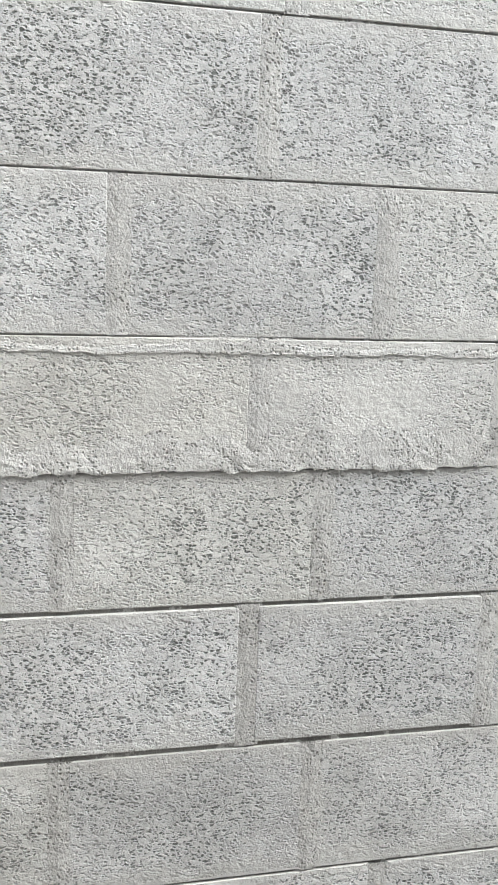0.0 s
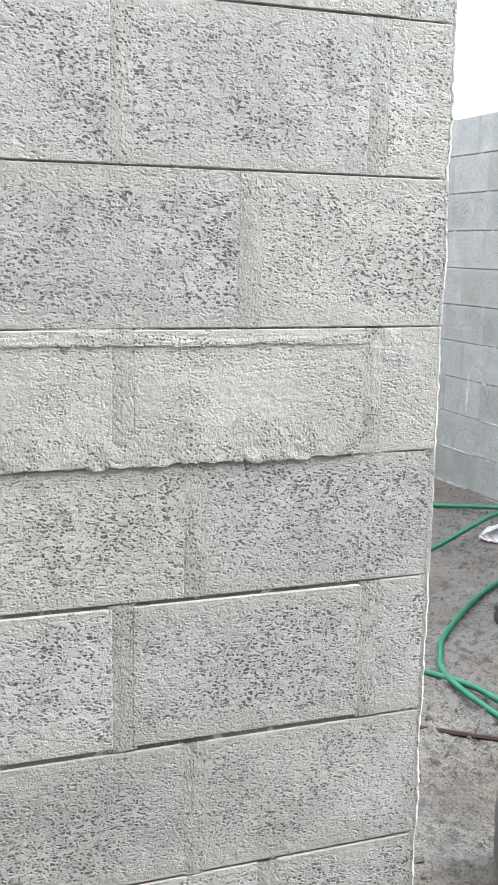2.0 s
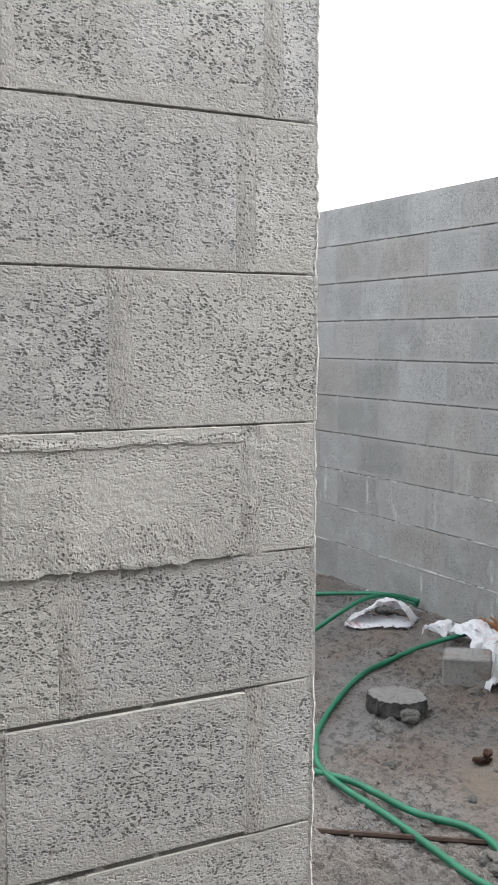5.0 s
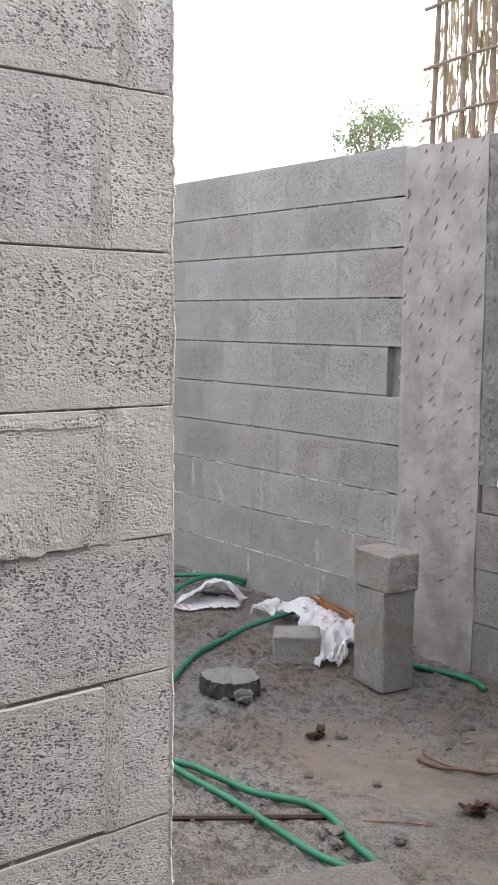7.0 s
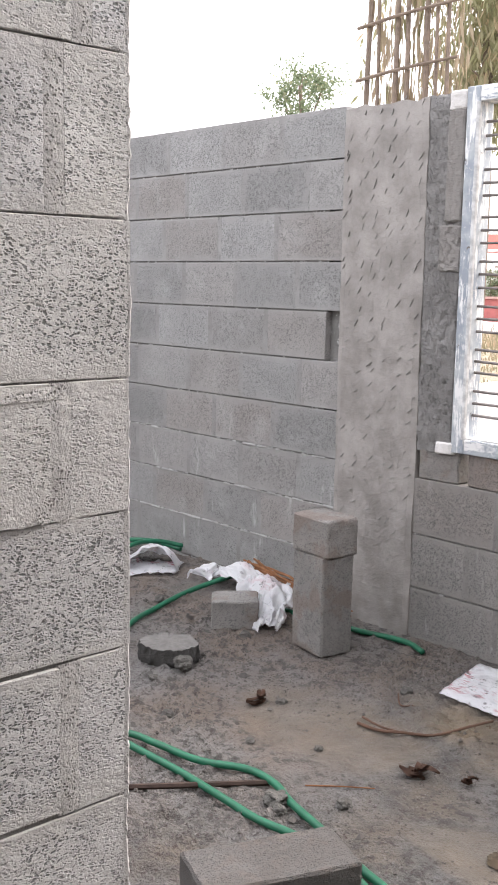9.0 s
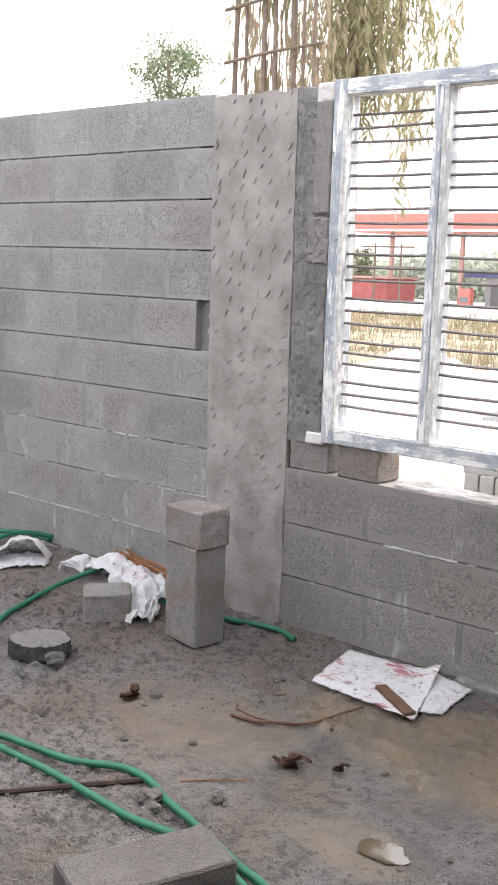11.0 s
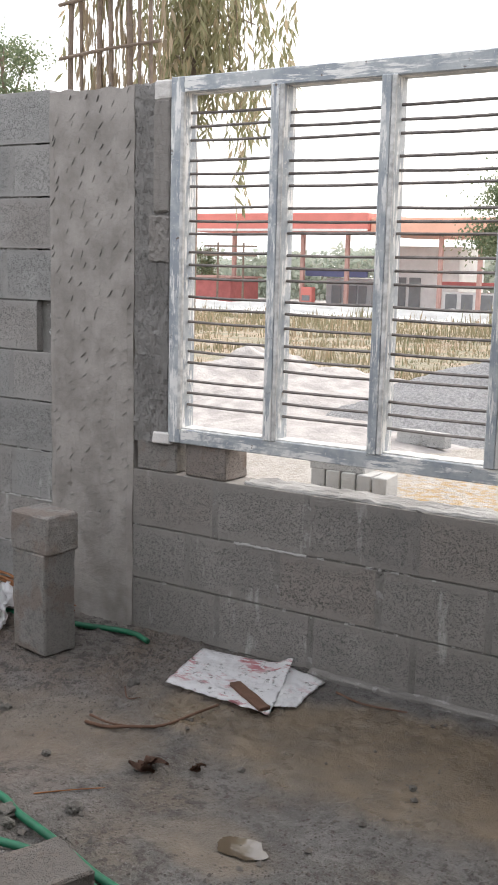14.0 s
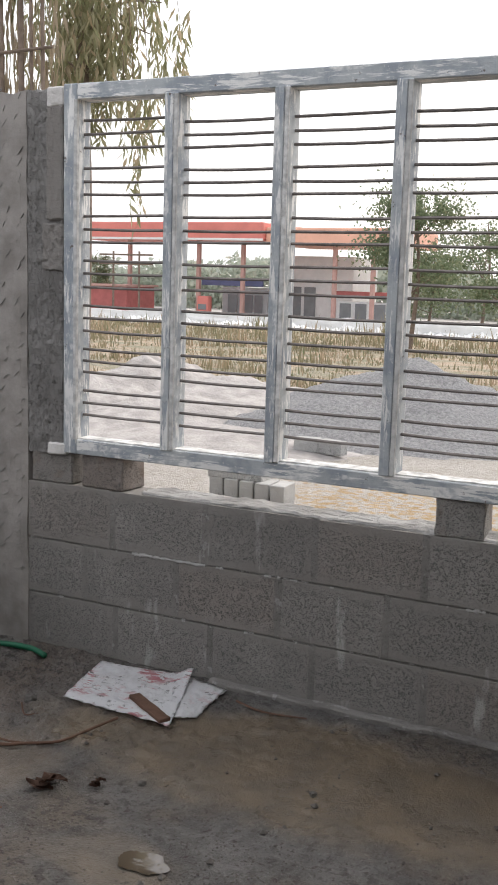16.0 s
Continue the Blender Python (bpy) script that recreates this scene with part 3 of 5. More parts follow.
part("footing", rough_box(-0.78, 1.44, -0.045, -0.002, -0.02, 0.052, 40, 0.010, 11), MAT_MORTAR_SILL, wall_sill, "low pale mortar fillet along the wall foot")

# near wall: face at x = -0.264, free end at y = -2.33
NX, NEND = -0.264, -2.336
core = box(NX - T, NX - 0.004, -6.0, NEND - 0.006, -0.3, 2.144)
wall_near = solo("wall_partition", core, MAT_JOINT, "pale porous concrete block partition wall with thin dark bed joints", "wall", kind="structure")
_r = random.Random(9)


def near_bounds(k):
    first = {2: -2.831, 3: -2.646, 4: -2.83, 5: -2.725, 6: -2.832, 7: -2.722}.get(k, -2.6 - 0.2 * (k % 2))
    end = NEND + _r.uniform(-0.005, 0.004)
    b = bond(first, 0.388, -6.0, end, _r, 0.006)
    extra = {2: -2.455, 6: -2.438}.get(k)
    if extra:
        b = [x for x in b if x < extra - 0.2] + [extra, end]
    return b


NEAR_JOINTS = [near_bounds(k) for k in range(11)]
# along the wall: s runs with +y, the face looks to +x
wall_run(wall_near, MAT_NEAR, MAT_MORTAR, [2.15, 1.938, 1.724, 1.506, 1.288, 1.097, 0.895, 0.668, 0.447, 0.235, 0.03, -0.17], lambda k: NEAR_JOINTS[k],
         lambda s, z, p: pose(NX - (T - 0.02) / 2 + p, s, z, 0, 0, 90), 0.030, 13, 0.0012, 4)



def mortar_lip(z, drop, rise, out, y0, y1, seed, label, shade):
    """A ragged smear of mortar squeezed from a bed joint, thickest at its broken lower edge and feathered above."""
    b = bmesh.new()
    n, m = int((y1 - y0) / 0.006), 14
    grid = []
    for i in range(n + 1):
        y = y0 + (y1 - y0) * i / n
        lo = z - drop * (0.4 + 0.9 * noise.noise(Vector((y * 9, 0, seed))) + 1.1 * noise.noise(Vector((y * 42, 1, seed))) + 0.6 * noise.noise(Vector((y * 110, 1, seed))))
        hi = z + rise * (0.8 + 0.9 * noise.noise(Vector((y * 4, 5, seed))) + 0.35 * noise.noise(Vector((y * 21, 5, seed))))
        hi = max(hi, lo + 0.012)
        fade = sm(noise.noise(Vector((y * 2.6, 9, seed))) + 0.3 * noise.noise(Vector((y * 13, 9, seed))), -0.95, -0.35) * sm(y1 - y, 0.0, 0.12)
        row = [b.verts.new((NX - 0.006, y, lo))]
        for j in range(m):
            t = j / (m - 1)
            q = noise.noise(Vector((y * 34, t * 5, seed))) + 0.8 * noise.noise(Vector((y * 85, t * 12, seed)))
            thick = out * fade * (1 - t) ** 1.4 * (0.85 + 0.3 * q) + 0.0006 * q * (1 - t)
            row.append(b.verts.new((NX + 0.0014 + thick - 0.0032 * t ** 2 - 0.003 * (1 - fade), y, lo + 0.001 + (hi - lo) * t)))
        grid.append(row)
    for p, q in zip(grid, grid[1:]):
        for j in range(m):
            b.faces.new((p[j], q[j], q[j + 1], p[j + 1]))
    part("mortar_smear", b, shade, wall_near, label)


mortar_lip(1.097, 0.0045, 0.085, 0.0034, -6.0, -2.40, 3, "ragged lip of squeezed mortar along the joint", MAT_MORTAR)
mortar_lip(1.266, 0.004, 0.022, 0.0006, -6.0, -2.38, 8, "thin ledge of mortar under the joint", MAT_MORTAR)


def ragged_arris():
    """Chipped mortar fringe down the free end of the partition."""
    b = bmesh.new()
    rows = []
    n = 260
    for i in range(n + 1):
        z = -0.1 + 2.2 * i / n
        e = NEND + 0.004 + 0.006 * noise.noise(Vector((z * 9, 2, 0))) + 0.004 * noise.noise(Vector((z * 70, 4, 0)))
        rows.append([b.verts.new(p) for p in ((NX - 0.03, NEND - 0.02, z), (NX - 0.0016, NEND - 0.016, z), (NX + 0.0006, e - 0.005, z), (NX - 0.007, e + 0.002, z), (NX - 0.05, e + 0.002, z))])
    for p, q in zip(rows, rows[1:]):
        for j in range(4):
            b.faces.new((p[j], p[j + 1], q[j + 1], q[j]))
    part("end_mortar", b, MAT_MORTAR, wall_near, "ragged mortar down the wall end")


ragged_arris()

# unseen walls added to close the yard; behind and east ones shade the partition
for nm, bx in (("wall_west", (-6.15, -6.0, -6.0, T)), ("wall_south", (-6.15, -0.42, -6.15, -6.0)), ("wall_behind", (-0.26, 1.6, -3.75, -3.6)), ("wall_east", (1.45, 1.6, -3.6, T))):
    solo(nm, box(*bx, -0.3, 3.0 if nm in ("wall_behind", "wall_east") else TOP), MAT_SILL, "plain grey concrete block wall, added out of view", "wall", kind="structure")


# ---- concrete column with hacked plaster ----
def build_column():
    b = bmesh.new()
    x0, x1, z0, z1, nx, nz = -2.024, -1.602, -0.1, 2.112, 16, 80
    front = [[b.verts.new((x0 + (x1 - x0) * i / nx, -0.010 + 0.006 * noise.noise(Vector((i * 0.35, j * 0.22, 1))) + (0.006 if i in (0, nx) else 0),
                           z0 + (z1 - z0) * j / nz + (0.012 * noise.noise(Vector((i * 0.4, 0, 4))) if j == nz else 0))) for i in range(nx + 1)] for j in range(nz + 1)]
    for j in range(nz):
        for i in range(nx):
            b.faces.new((front[j][i], front[j][i + 1], front[j + 1][i + 1], front[j + 1][i]))
    rim = [front[0][i] for i in range(nx + 1)] + [front[j][nx] for j in range(1, nz + 1)] + [front[nz][i] for i in range(nx - 1, -1, -1)] + [front[j][0] for j in range(nz - 1, 0, -1)]
    back = [b.verts.new((v.co.x, T + 0.03, v.co.z)) for v in rim]
    for i in range(len(rim)):
        k = (i + 1) % len(rim)
        b.faces.new((rim[k], rim[i], back[i], back[k]))
    b.faces.new(back[::-1])
    col = thing("column", "pale cement column hacked with short slanting key marks", "column", kind="structure")
    part("shaft", b, MAT_PLASTER, col, smooth=False)
    # real hack marks; their darker plaster carries the shade inside each cut
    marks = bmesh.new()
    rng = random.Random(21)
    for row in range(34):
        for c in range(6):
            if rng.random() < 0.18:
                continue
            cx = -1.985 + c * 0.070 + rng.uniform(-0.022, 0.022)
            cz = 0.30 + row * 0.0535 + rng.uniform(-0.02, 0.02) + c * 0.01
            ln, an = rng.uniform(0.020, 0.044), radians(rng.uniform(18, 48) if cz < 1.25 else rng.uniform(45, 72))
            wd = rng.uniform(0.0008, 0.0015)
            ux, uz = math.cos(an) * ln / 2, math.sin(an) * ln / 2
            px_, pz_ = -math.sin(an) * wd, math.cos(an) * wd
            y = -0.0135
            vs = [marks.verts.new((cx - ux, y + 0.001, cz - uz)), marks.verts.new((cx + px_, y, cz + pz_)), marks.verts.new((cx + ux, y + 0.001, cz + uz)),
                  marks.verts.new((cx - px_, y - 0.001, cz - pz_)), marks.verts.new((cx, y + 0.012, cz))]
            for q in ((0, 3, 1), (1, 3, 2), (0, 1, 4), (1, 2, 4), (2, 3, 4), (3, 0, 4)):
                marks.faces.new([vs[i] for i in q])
    tagged(part("key_marks", marks, MAT_MARK_SHADE, col), "short slanting hacked marks with groove shade in their colour", kind="stuff")


build_column()


def build_jamb():
    """Patched masonry between the column and the window."""
    jamb = thing("window_jamb", "rough patched mortar and half blocks beside the window", "jamb", kind="structure")
    part("mortar_fill", rough_box(-1.604, -1.436, -0.002, T, SILL + 0.105, 2.118, 70, 0.007, 38), MAT_JAMB, jamb, "rough grey mortar fill")
    part("block", rough_box(-1.508, -1.434, -0.014, T - 0.01, 1.655, 2.055, 14, 0.005, 45), MAT_SILL, jamb, "porous block set on end")
    part("block", rough_box(-1.530, -1.434, -0.011, T - 0.01, 1.475, 1.645, 12, 0.007, 45), MAT_SILL, jamb, "porous block piece")
    part("mortar_pad", rough_box(-1.505, -1.430, -0.014, T - 0.02, 2.052, 2.122, 5, 0.004, 30), MAT_WHITE_MORTAR, jamb, "whitish mortar pad")
    part("mortar_pad", rough_box(-1.505, -1.420, -0.014, T - 0.02, 0.792, 0.838, 5, 0.005, 30), MAT_WHITE_MORTAR, jamb, "whitish mortar pad")


build_jamb()


# ---- steel window with horizontal bars ----
def build_window():
    win = thing("window_1", "grey primed steel window frame with whitewash streaks and horizontal bars", "window", kind="structure")
    X0, X1, Z0, Z1, D = -1.43, 0.676, 0.805, 2.128, 0.085
    y0 = -0.012
    part("window_frame", box(X0, X0 + 0.058, y0, y0 + D, Z0, Z1, 0.003), MAT_FRAME, win)
    part("window_frame", box(X1 - 0.058, X1, y0, y0 + D, Z0, Z1, 0.003), MAT_FRAME, win)
    part("head_rail", box(X0 + 0.058, X1 - 0.058, y0 + 0.001, y0 + D, Z1 - 0.055, Z1, 0.003), MAT_RAIL, win)
    part("bottom_rail", box(X0 + 0.058, X1 - 0.058, y0 + 0.001, y0 + D, Z0, Z0 + 0.055, 0.003), MAT_RAIL, win)
    part("bead", box(X0 + 0.046, X0 + 0.0595, y0 - 0.004, y0 + 0.012, Z0 + 0.054, Z1 - 0.054, 0.002, 0.0006, 3), MAT_BEAD, win, "whitewashed bead")
    part("ledge", rough_box(X0 + 0.058, X1 - 0.058, y0 + 0.012, y0 + D - 0.004, Z0 + 0.054, Z0 + 0.060, 50, 0.0022, 40, 0.001), MAT_BEAD, win, "whitewashed inner ledge of the bottom rail")
    mull = [-0.983, -0.572, -0.163, 0.25]
    for x in mull:
        b = box(x - 0.027, x + 0.027, y0 - 0.002, y0 + D - 0.004, Z0 + 0.05, Z1 - 0.05, 0.003)
        box(x - 0.010, x + 0.010, y0 - 0.007, y0 + 0.004, Z0 + 0.052, Z1 - 0.052, 0.002, bm=b)
        mu = part("mullion", b, MAT_FRAME, win)
        part("bead", box(x + 0.012, x + 0.0265, y0 - 0.006, y0 + 0.010, Z0 + 0.054, Z1 - 0.054, 0.002, 0.0006, 3), MAT_BEAD, mu, "whitewashed bead")
    heights = [2.007, 1.958, 1.912, 1.840, 1.794, 1.749, 1.672, 1.626, 1.580, 1.514, 1.468, 1.419, 1.352, 1.306, 1.260, 1.193, 1.150, 1.108, 1.039, 0.993, 0.949]
    heights_b = [1.988, 1.944, 1.901, 1.829, 1.785, 1.744, 1.668, 1.623, 1.584, 1.508, 1.464, 1.420, 1.347, 1.306, 1.256, 1.192, 1.144, 1.104, 1.032, 0.989, 0.943]
    edges = [X0 + 0.058] + mull + [X1 - 0.058]
    rng = random.Random(8)
    for a, b_ in zip(edges, edges[1:]):
        for h in (heights if a < -1.3 else heights_b):
            s = rng.uniform(-0.003, 0.003)
            part("bar", tube([(a - 0.004, 0.035, h), ((a + b_) / 2, 0.035, h + s - 0.002), (b_ + 0.004, 0.035, h + s)], 0.0056, 6, 1.0, 2), MAT_BAR, win)


build_window()


# ---- loose blocks ----
def loose_block(name, size, at, turn, label, group="", seed=0, material=None, amount=0.004):
    b = rough_box(-size[0] / 2, size[0] / 2, -size[1] / 2, size[1] / 2, 0, size[2], 7, amount, 22 + seed, 0.006)
    ob = solo(name, b, material or MAT_LOOSE, label, "concrete block", group)
    ob.matrix_world = pose(*at, 0, 0, turn)
    return ob


loose_block("prop_block", (0.19, 0.14, 0.128), (-1.262, 0.073, SILL - 0.002), -3, "rough half block propping the window frame on the wall", "frame props", 1)
loose_block("prop_block", (0.185, 0.13, 0.122), (-1.497, 0.070, SILL - 0.002), 2, "broken grey block piece wedged beside the column", "frame props", 2)
loose_block("prop_block", (0.155, 0.14, 0.126), (0.075, 0.073, SILL - 0.004), 4, "rough half block propping the window frame on the wall", "frame props", 3)
_sz = ground_z(-1.74, -0.32) - 0.006
loose_block("standing_block", (0.195, 0.145, 0.385), (-1.748, -0.350, _sz), -10, "tall concrete block standing on end on the mud", "stacked blocks", 4)
loose_block("stacked_block", (0.204, 0.155, 0.145), (-1.744, -0.348, _sz + 0.384), -6, "half concrete block laid on the standing block", "stacked blocks", 5)
loose_block("half_block", (0.19, 0.16, 0.118), (-2.150, -0.440, ground_z(-2.15, -0.44) - 0.01), 49, "damp grey half block lying on the mud", "", 6, MAT_LOOSE)
loose_block("front_block", (0.37, 0.178, 0.155), (-0.622, -1.688, 0.003), 68, "speckled grey concrete block lying on the mud beside the hose", "", 7, MAT_DAMP)


def build_slab():
    """Broken round of concrete with a ragged rim."""
    b = bmesh.new()
    n, rng = 44, random.Random(4)
    rings = []
    for z, r in ((0.0, 0.112), (0.022, 0.120), (0.045, 0.116), (0.066, 0.112)):
        rings.append([b.verts.new(((r + rng.uniform(-0.008, 0.008)) * math.cos(k * 2 * math.pi / n), (r * 0.85 + rng.uniform(-0.008, 0.008)) * math.sin(k * 2 * math.pi / n), z + rng.uniform(-0.003, 0.003))) for k in range(n)])
    for q, w in zip(rings, rings[1:]):
        for k in range(n):
            b.faces.new((q[k], q[(k + 1) % n], w[(k + 1) % n], w[k]))
    t = bmesh.new()
    c = t.verts.new((0, 0, 0.071))
    rim = [t.verts.new((v.co.x * 0.99, v.co.y * 0.99, v.co.z + 0.002)) for v in rings[-1]]
    mid = [t.verts.new((v.co.x * 0.6, v.co.y * 0.6, 0.071 + rng.uniform(-0.002, 0.002))) for v in rings[-1]]
    for k in range(n):
        j = (k + 1) % n
        t.faces.new((rim[k], rim[j], mid[j], mid[k]))
        t.faces.new((mid[k], mid[j], c))
    b.faces.new(rings[0][::-1])
    slab = thing("broken_slab", "broken round of dark concrete with a pale flat top", "concrete slab", (-2.045, -0.865, ground_z(-2.04, -0.86) - 0.006), 20)
    part("body", b, MAT_SLAB, slab)
    part("top_face", t, MAT_SLABTOP, slab, "pale flat trowelled top")


build_slab()


# ---- hoses ----
def bed_z(x, y):
    """The ground's height, evened out over a hand's breadth."""
    return sum(ground_z(x + i * 0.035, y + j * 0.035) for i in (-2, -1, 0, 1, 2) for j in (-2, -1, 0, 1, 2)) / 25


def hose(points, label, r=0.0112):
    pts = [(x, y, bed_z(x, y) + r + 0.004 + h) for x, y, h in points]
    h = solo("hose", tube(pts, r, 10), MAT_HOSE, label, "hose", "green hoses", smooth=True)
    return h


hose([(-2.33, 0.0 - 0.07, 0.02), (-2.42, -0.10, 0.03), (-2.465, -0.17, 0.035), (-2.497, -0.30, 0.02), (-2.50, -0.44, 0.01), (-2.475, -0.60, 0), (-2.42, -0.75, 0), (-2.30, -0.92, 0), (-2.16, -1.09, 0), (-1.98, -1.26, 0), (-1.86, -1.335, 0), (-1.74, -1.40, 0), (-1.58, -1.423, 0),
      (-1.32, -1.407, 0), (-1.10, -1.415, 0), (-0.95, -1.42, 0), (-0.80, -1.40, 0), (-0.62, -1.42, 0), (-0.45, -1.50, 0), (-0.36, -1.66, 0), (-0.30, -1.95, 0), (-0.22, -2.3, 0)],
     "long green plastic garden hose snaking over the mud")
hose([(-2.3, -1.75, 0), (-1.85, -1.50, 0), (-1.60, -1.388, 0.004), (-1.47, -1.365, 0.012), (-1.32, -1.318, 0), (-1.172, -1.255, 0), (-1.06, -1.252, 0), (-0.965, -1.285, 0), (-0.80, -1.328, 0), (-0.62, -1.385, 0.0), (-0.44, -1.455, 0.018), (-0.33, -1.60, 0), (-0.24, -1.9, 0), (-0.15, -2.3, 0)],
     "green plastic garden hose crossing the mud beside a block")
hose([(-2.35, -0.20, 0.0), (-2.15, -0.22, 0), (-1.98, -0.20, 0), (-1.83, -0.165, 0), (-1.72, -0.145, 0), (-1.60, -0.10, 0), (-1.51, -0.095, 0), (-1.43, -0.125, 0)], "cut end of green hose lying by the column foot")
hose([(-3.9, -0.55, 0), (-3.62, -0.36, 0), (-3.42, -0.20, 0.02), (-3.2, -0.09, 0.05), (-3.0, -0.045, 0.03)], "green hose lying over a white sack")
hose([(-2.85, -0.95, 0), (-2.97, -0.72, 0.0), (-3.0, -0.53, 0.06), (-3.03, -0.34, 0.10), (-3.04, -0.17, 0.09), (-2.98, -0.05, 0.05)], "green hose looped over a white sack")


# ---- sacks ----
def cloth(nu, nv, f, thick=0.003):
    """A thin crumpled sheet from a function of u, v."""
    b = bmesh.new()
    g = [[b.verts.new(f(i / nu, j / nv)) for i in range(nu + 1)] for j in range(nv + 1)]
    for j in range(nv):
        for i in range(nu):
            b.faces.new((g[j][i], g[j][i + 1], g[j + 1][i + 1], g[j + 1][i]))
    bmesh.ops.solidify(b, geom=list(b.faces), thickness=thick)
    return b


def lerp4(a, b, c, d, u, v):
    return (Vector(a) * (1 - u) + Vector(b) * u) * (1 - v) + (Vector(d) * (1 - u) + Vector(c) * u) * v


def ragged(u, v, amount, s):
    """Shifts that fray the sheet's edges."""
    e = min(u, 1 - u, v, 1 - v)
    k = amount * (1 - sm(e, 0.0, 0.08))
    return Vector((noise.noise(Vector((u * 22, v * 22, s))), noise.noise(Vector((u * 22, v * 22, s + 7))), 0)) * k


def flat_sack(u, v):
    p = lerp4((-1.145, -0.395, 0), (-0.715, -0.410, 0), (-0.835, -0.040, 0), (-1.205, -0.075, 0), u, v) + ragged(u, v, 0.004, 2)
    fold = 0.009 * abs(noise.noise(Vector((u * 4, v * 4, 2)))) + 0.003 * noise.noise(Vector((u * 17, v * 15, 6)))
    return Vector((p.x, p.y, bed_z(p.x, p.y) + 0.018 + fold + 0.03 * sm(u, 0.8, 1.0) * sm(v, 0.5, 1)))


def flap_sack(u, v):
    p = lerp4((-0.775, -0.37, 0), (-0.675, -0.30, 0), (-0.690, -0.060, 0), (-0.87, -0.055, 0), u, v) + ragged(u, v, 0.004, 5)
    return Vector((p.x, p.y, bed_z(p.x, p.y) + 0.019 - 0.012 * u + 0.012 * abs(noise.noise(Vector((u * 6, v * 6, 12))))))


sk = thing("flat_sack", "flattened white woven sack with red print and mud stains", "sack")
part("sheet", cloth(46, 40, flat_sack), MAT_SACK_RED, sk, smooth=True)
part("flap", cloth(16, 24, flap_sack), MAT_SACK, sk, "paler folded flap", smooth=True)


def upper_fold(u, v):
    """The raised mouth of the sack, tapering to a tip at one side and falling towards its back."""
    p = Vector((-3.06, -0.435, 0)).lerp(Vector((-2.80, -0.225, 0)), u) + Vector((-0.62, 0.70, 0)) * 0.30 * v * (0.45 + 0.55 * math.sin(math.pi * min(1, 0.15 + u * 0.8)))
    arch = math.sin(math.pi * u ** 1.6) ** 0.65
    h = 0.125 * arch * (1 - 0.75 * v ** 1.5)
    h += (0.020 * noise.noise(Vector((u * 4, v * 5, 1))) + 0.010 * noise.noise(Vector((u * 13, v * 11, 4)))) * sm(min(u, 1 - u), 0, 0.15)
    p += Vector((0.70, -0.62, 0)) * 0.035 * noise.noise(Vector((u * 5, 2, v * 3)))
    return Vector((p.x, p.y, ground_z(p.x, p.y) + max(0.006, h)))


def lower_fold(u, v):
    """The lower side of the mouth, lying on the mud."""
    p = lerp4((-3.02, -0.47, 0), (-2.77, -0.27, 0), (-2.90, -0.10, 0), (-3.14, -0.30, 0), u, v) + ragged(u, v, 0.018, 8)
    h = 0.010 + 0.022 * abs(noise.noise(Vector((u * 6, v * 3, 3)))) + 0.006 * noise.noise(Vector((u * 19, v * 9, 4)))
    return Vector((p.x, p.y, ground_z(p.x, p.y) + h))


sk = thing("crumpled_sack", "crumpled white sack with a gaping mouth on the mud", "sack", group="crumpled sacks")
part("upper_fold", cloth(34, 24, upper_fold), MAT_SACK, sk, smooth=True)
part("lower_fold", cloth(26, 18, lower_fold), MAT_SACK_RED, sk, "pinkish stained lower fold", smooth=True)


def draped_sack(u, v):
    """Bunched over the hose, its tail hanging past the half block."""
    spine = [(-2.66, -0.20, 0.09), (-2.54, -0.14, 0.11), (-2.42, -0.14, 0.135), (-2.27, -0.17, 0.135), (-2.16, -0.25, 0.105), (-2.05, -0.35, 0.075), (-1.98, -0.42, 0.045)]
    k = u * (len(spine) - 1)
    i = min(int(k), len(spine) - 2)
    p = Vector(spine[i]).lerp(Vector(spine[i + 1]), k - i)
    wide = 0.05 + 0.13 * math.sin(math.pi * min(1, 0.12 + u * 0.85))
    across = Vector((-0.52, -0.62, 0.1)) if u < 0.55 else Vector((-0.62, -0.55, -0.15))
    p = p + across * wide * (v - 0.5) * 1.6
    p.z += 0.035 * math.sin(math.pi * v) - 0.05 * abs(v - 0.5) * (1 - u)
    p += ragged(u, v, 0.008, 11)
    p += Vector((noise.noise(Vector((u * 8, v * 4, 1))), noise.noise(Vector((u * 8, v * 4, 3))), 1.3 * noise.noise(Vector((u * 8, v * 4, 5))))) * 0.026
    p.z += 0.010 * noise.noise(Vector((u * 22, v * 9, 5))) + 0.022 * abs(noise.noise(Vector((u * 11, v * 13, 15)))) - 0.006
    p.x += 0.016 * abs(noise.noise(Vector((u * 17, v * 8, 25))))
    p.z = max(p.z, ground_z(p.x, p.y) + 0.006)
    return p


solo("draped_sack", cloth(80, 44, draped_sack), MAT_SACK, "dirty white sack draped over the hose and a half block", "sack", "crumpled sacks", smooth=True)


# ---- sticks, reeds, leaves, stones ----
def stick(name, pts, r, label, cat, mat=None, taper=0.7):
    return solo(name, tube([(x, y, ground_z(x, y) + h) for x, y, h in pts], r, 6, taper, 4), mat or MAT_WOOD, label, cat)


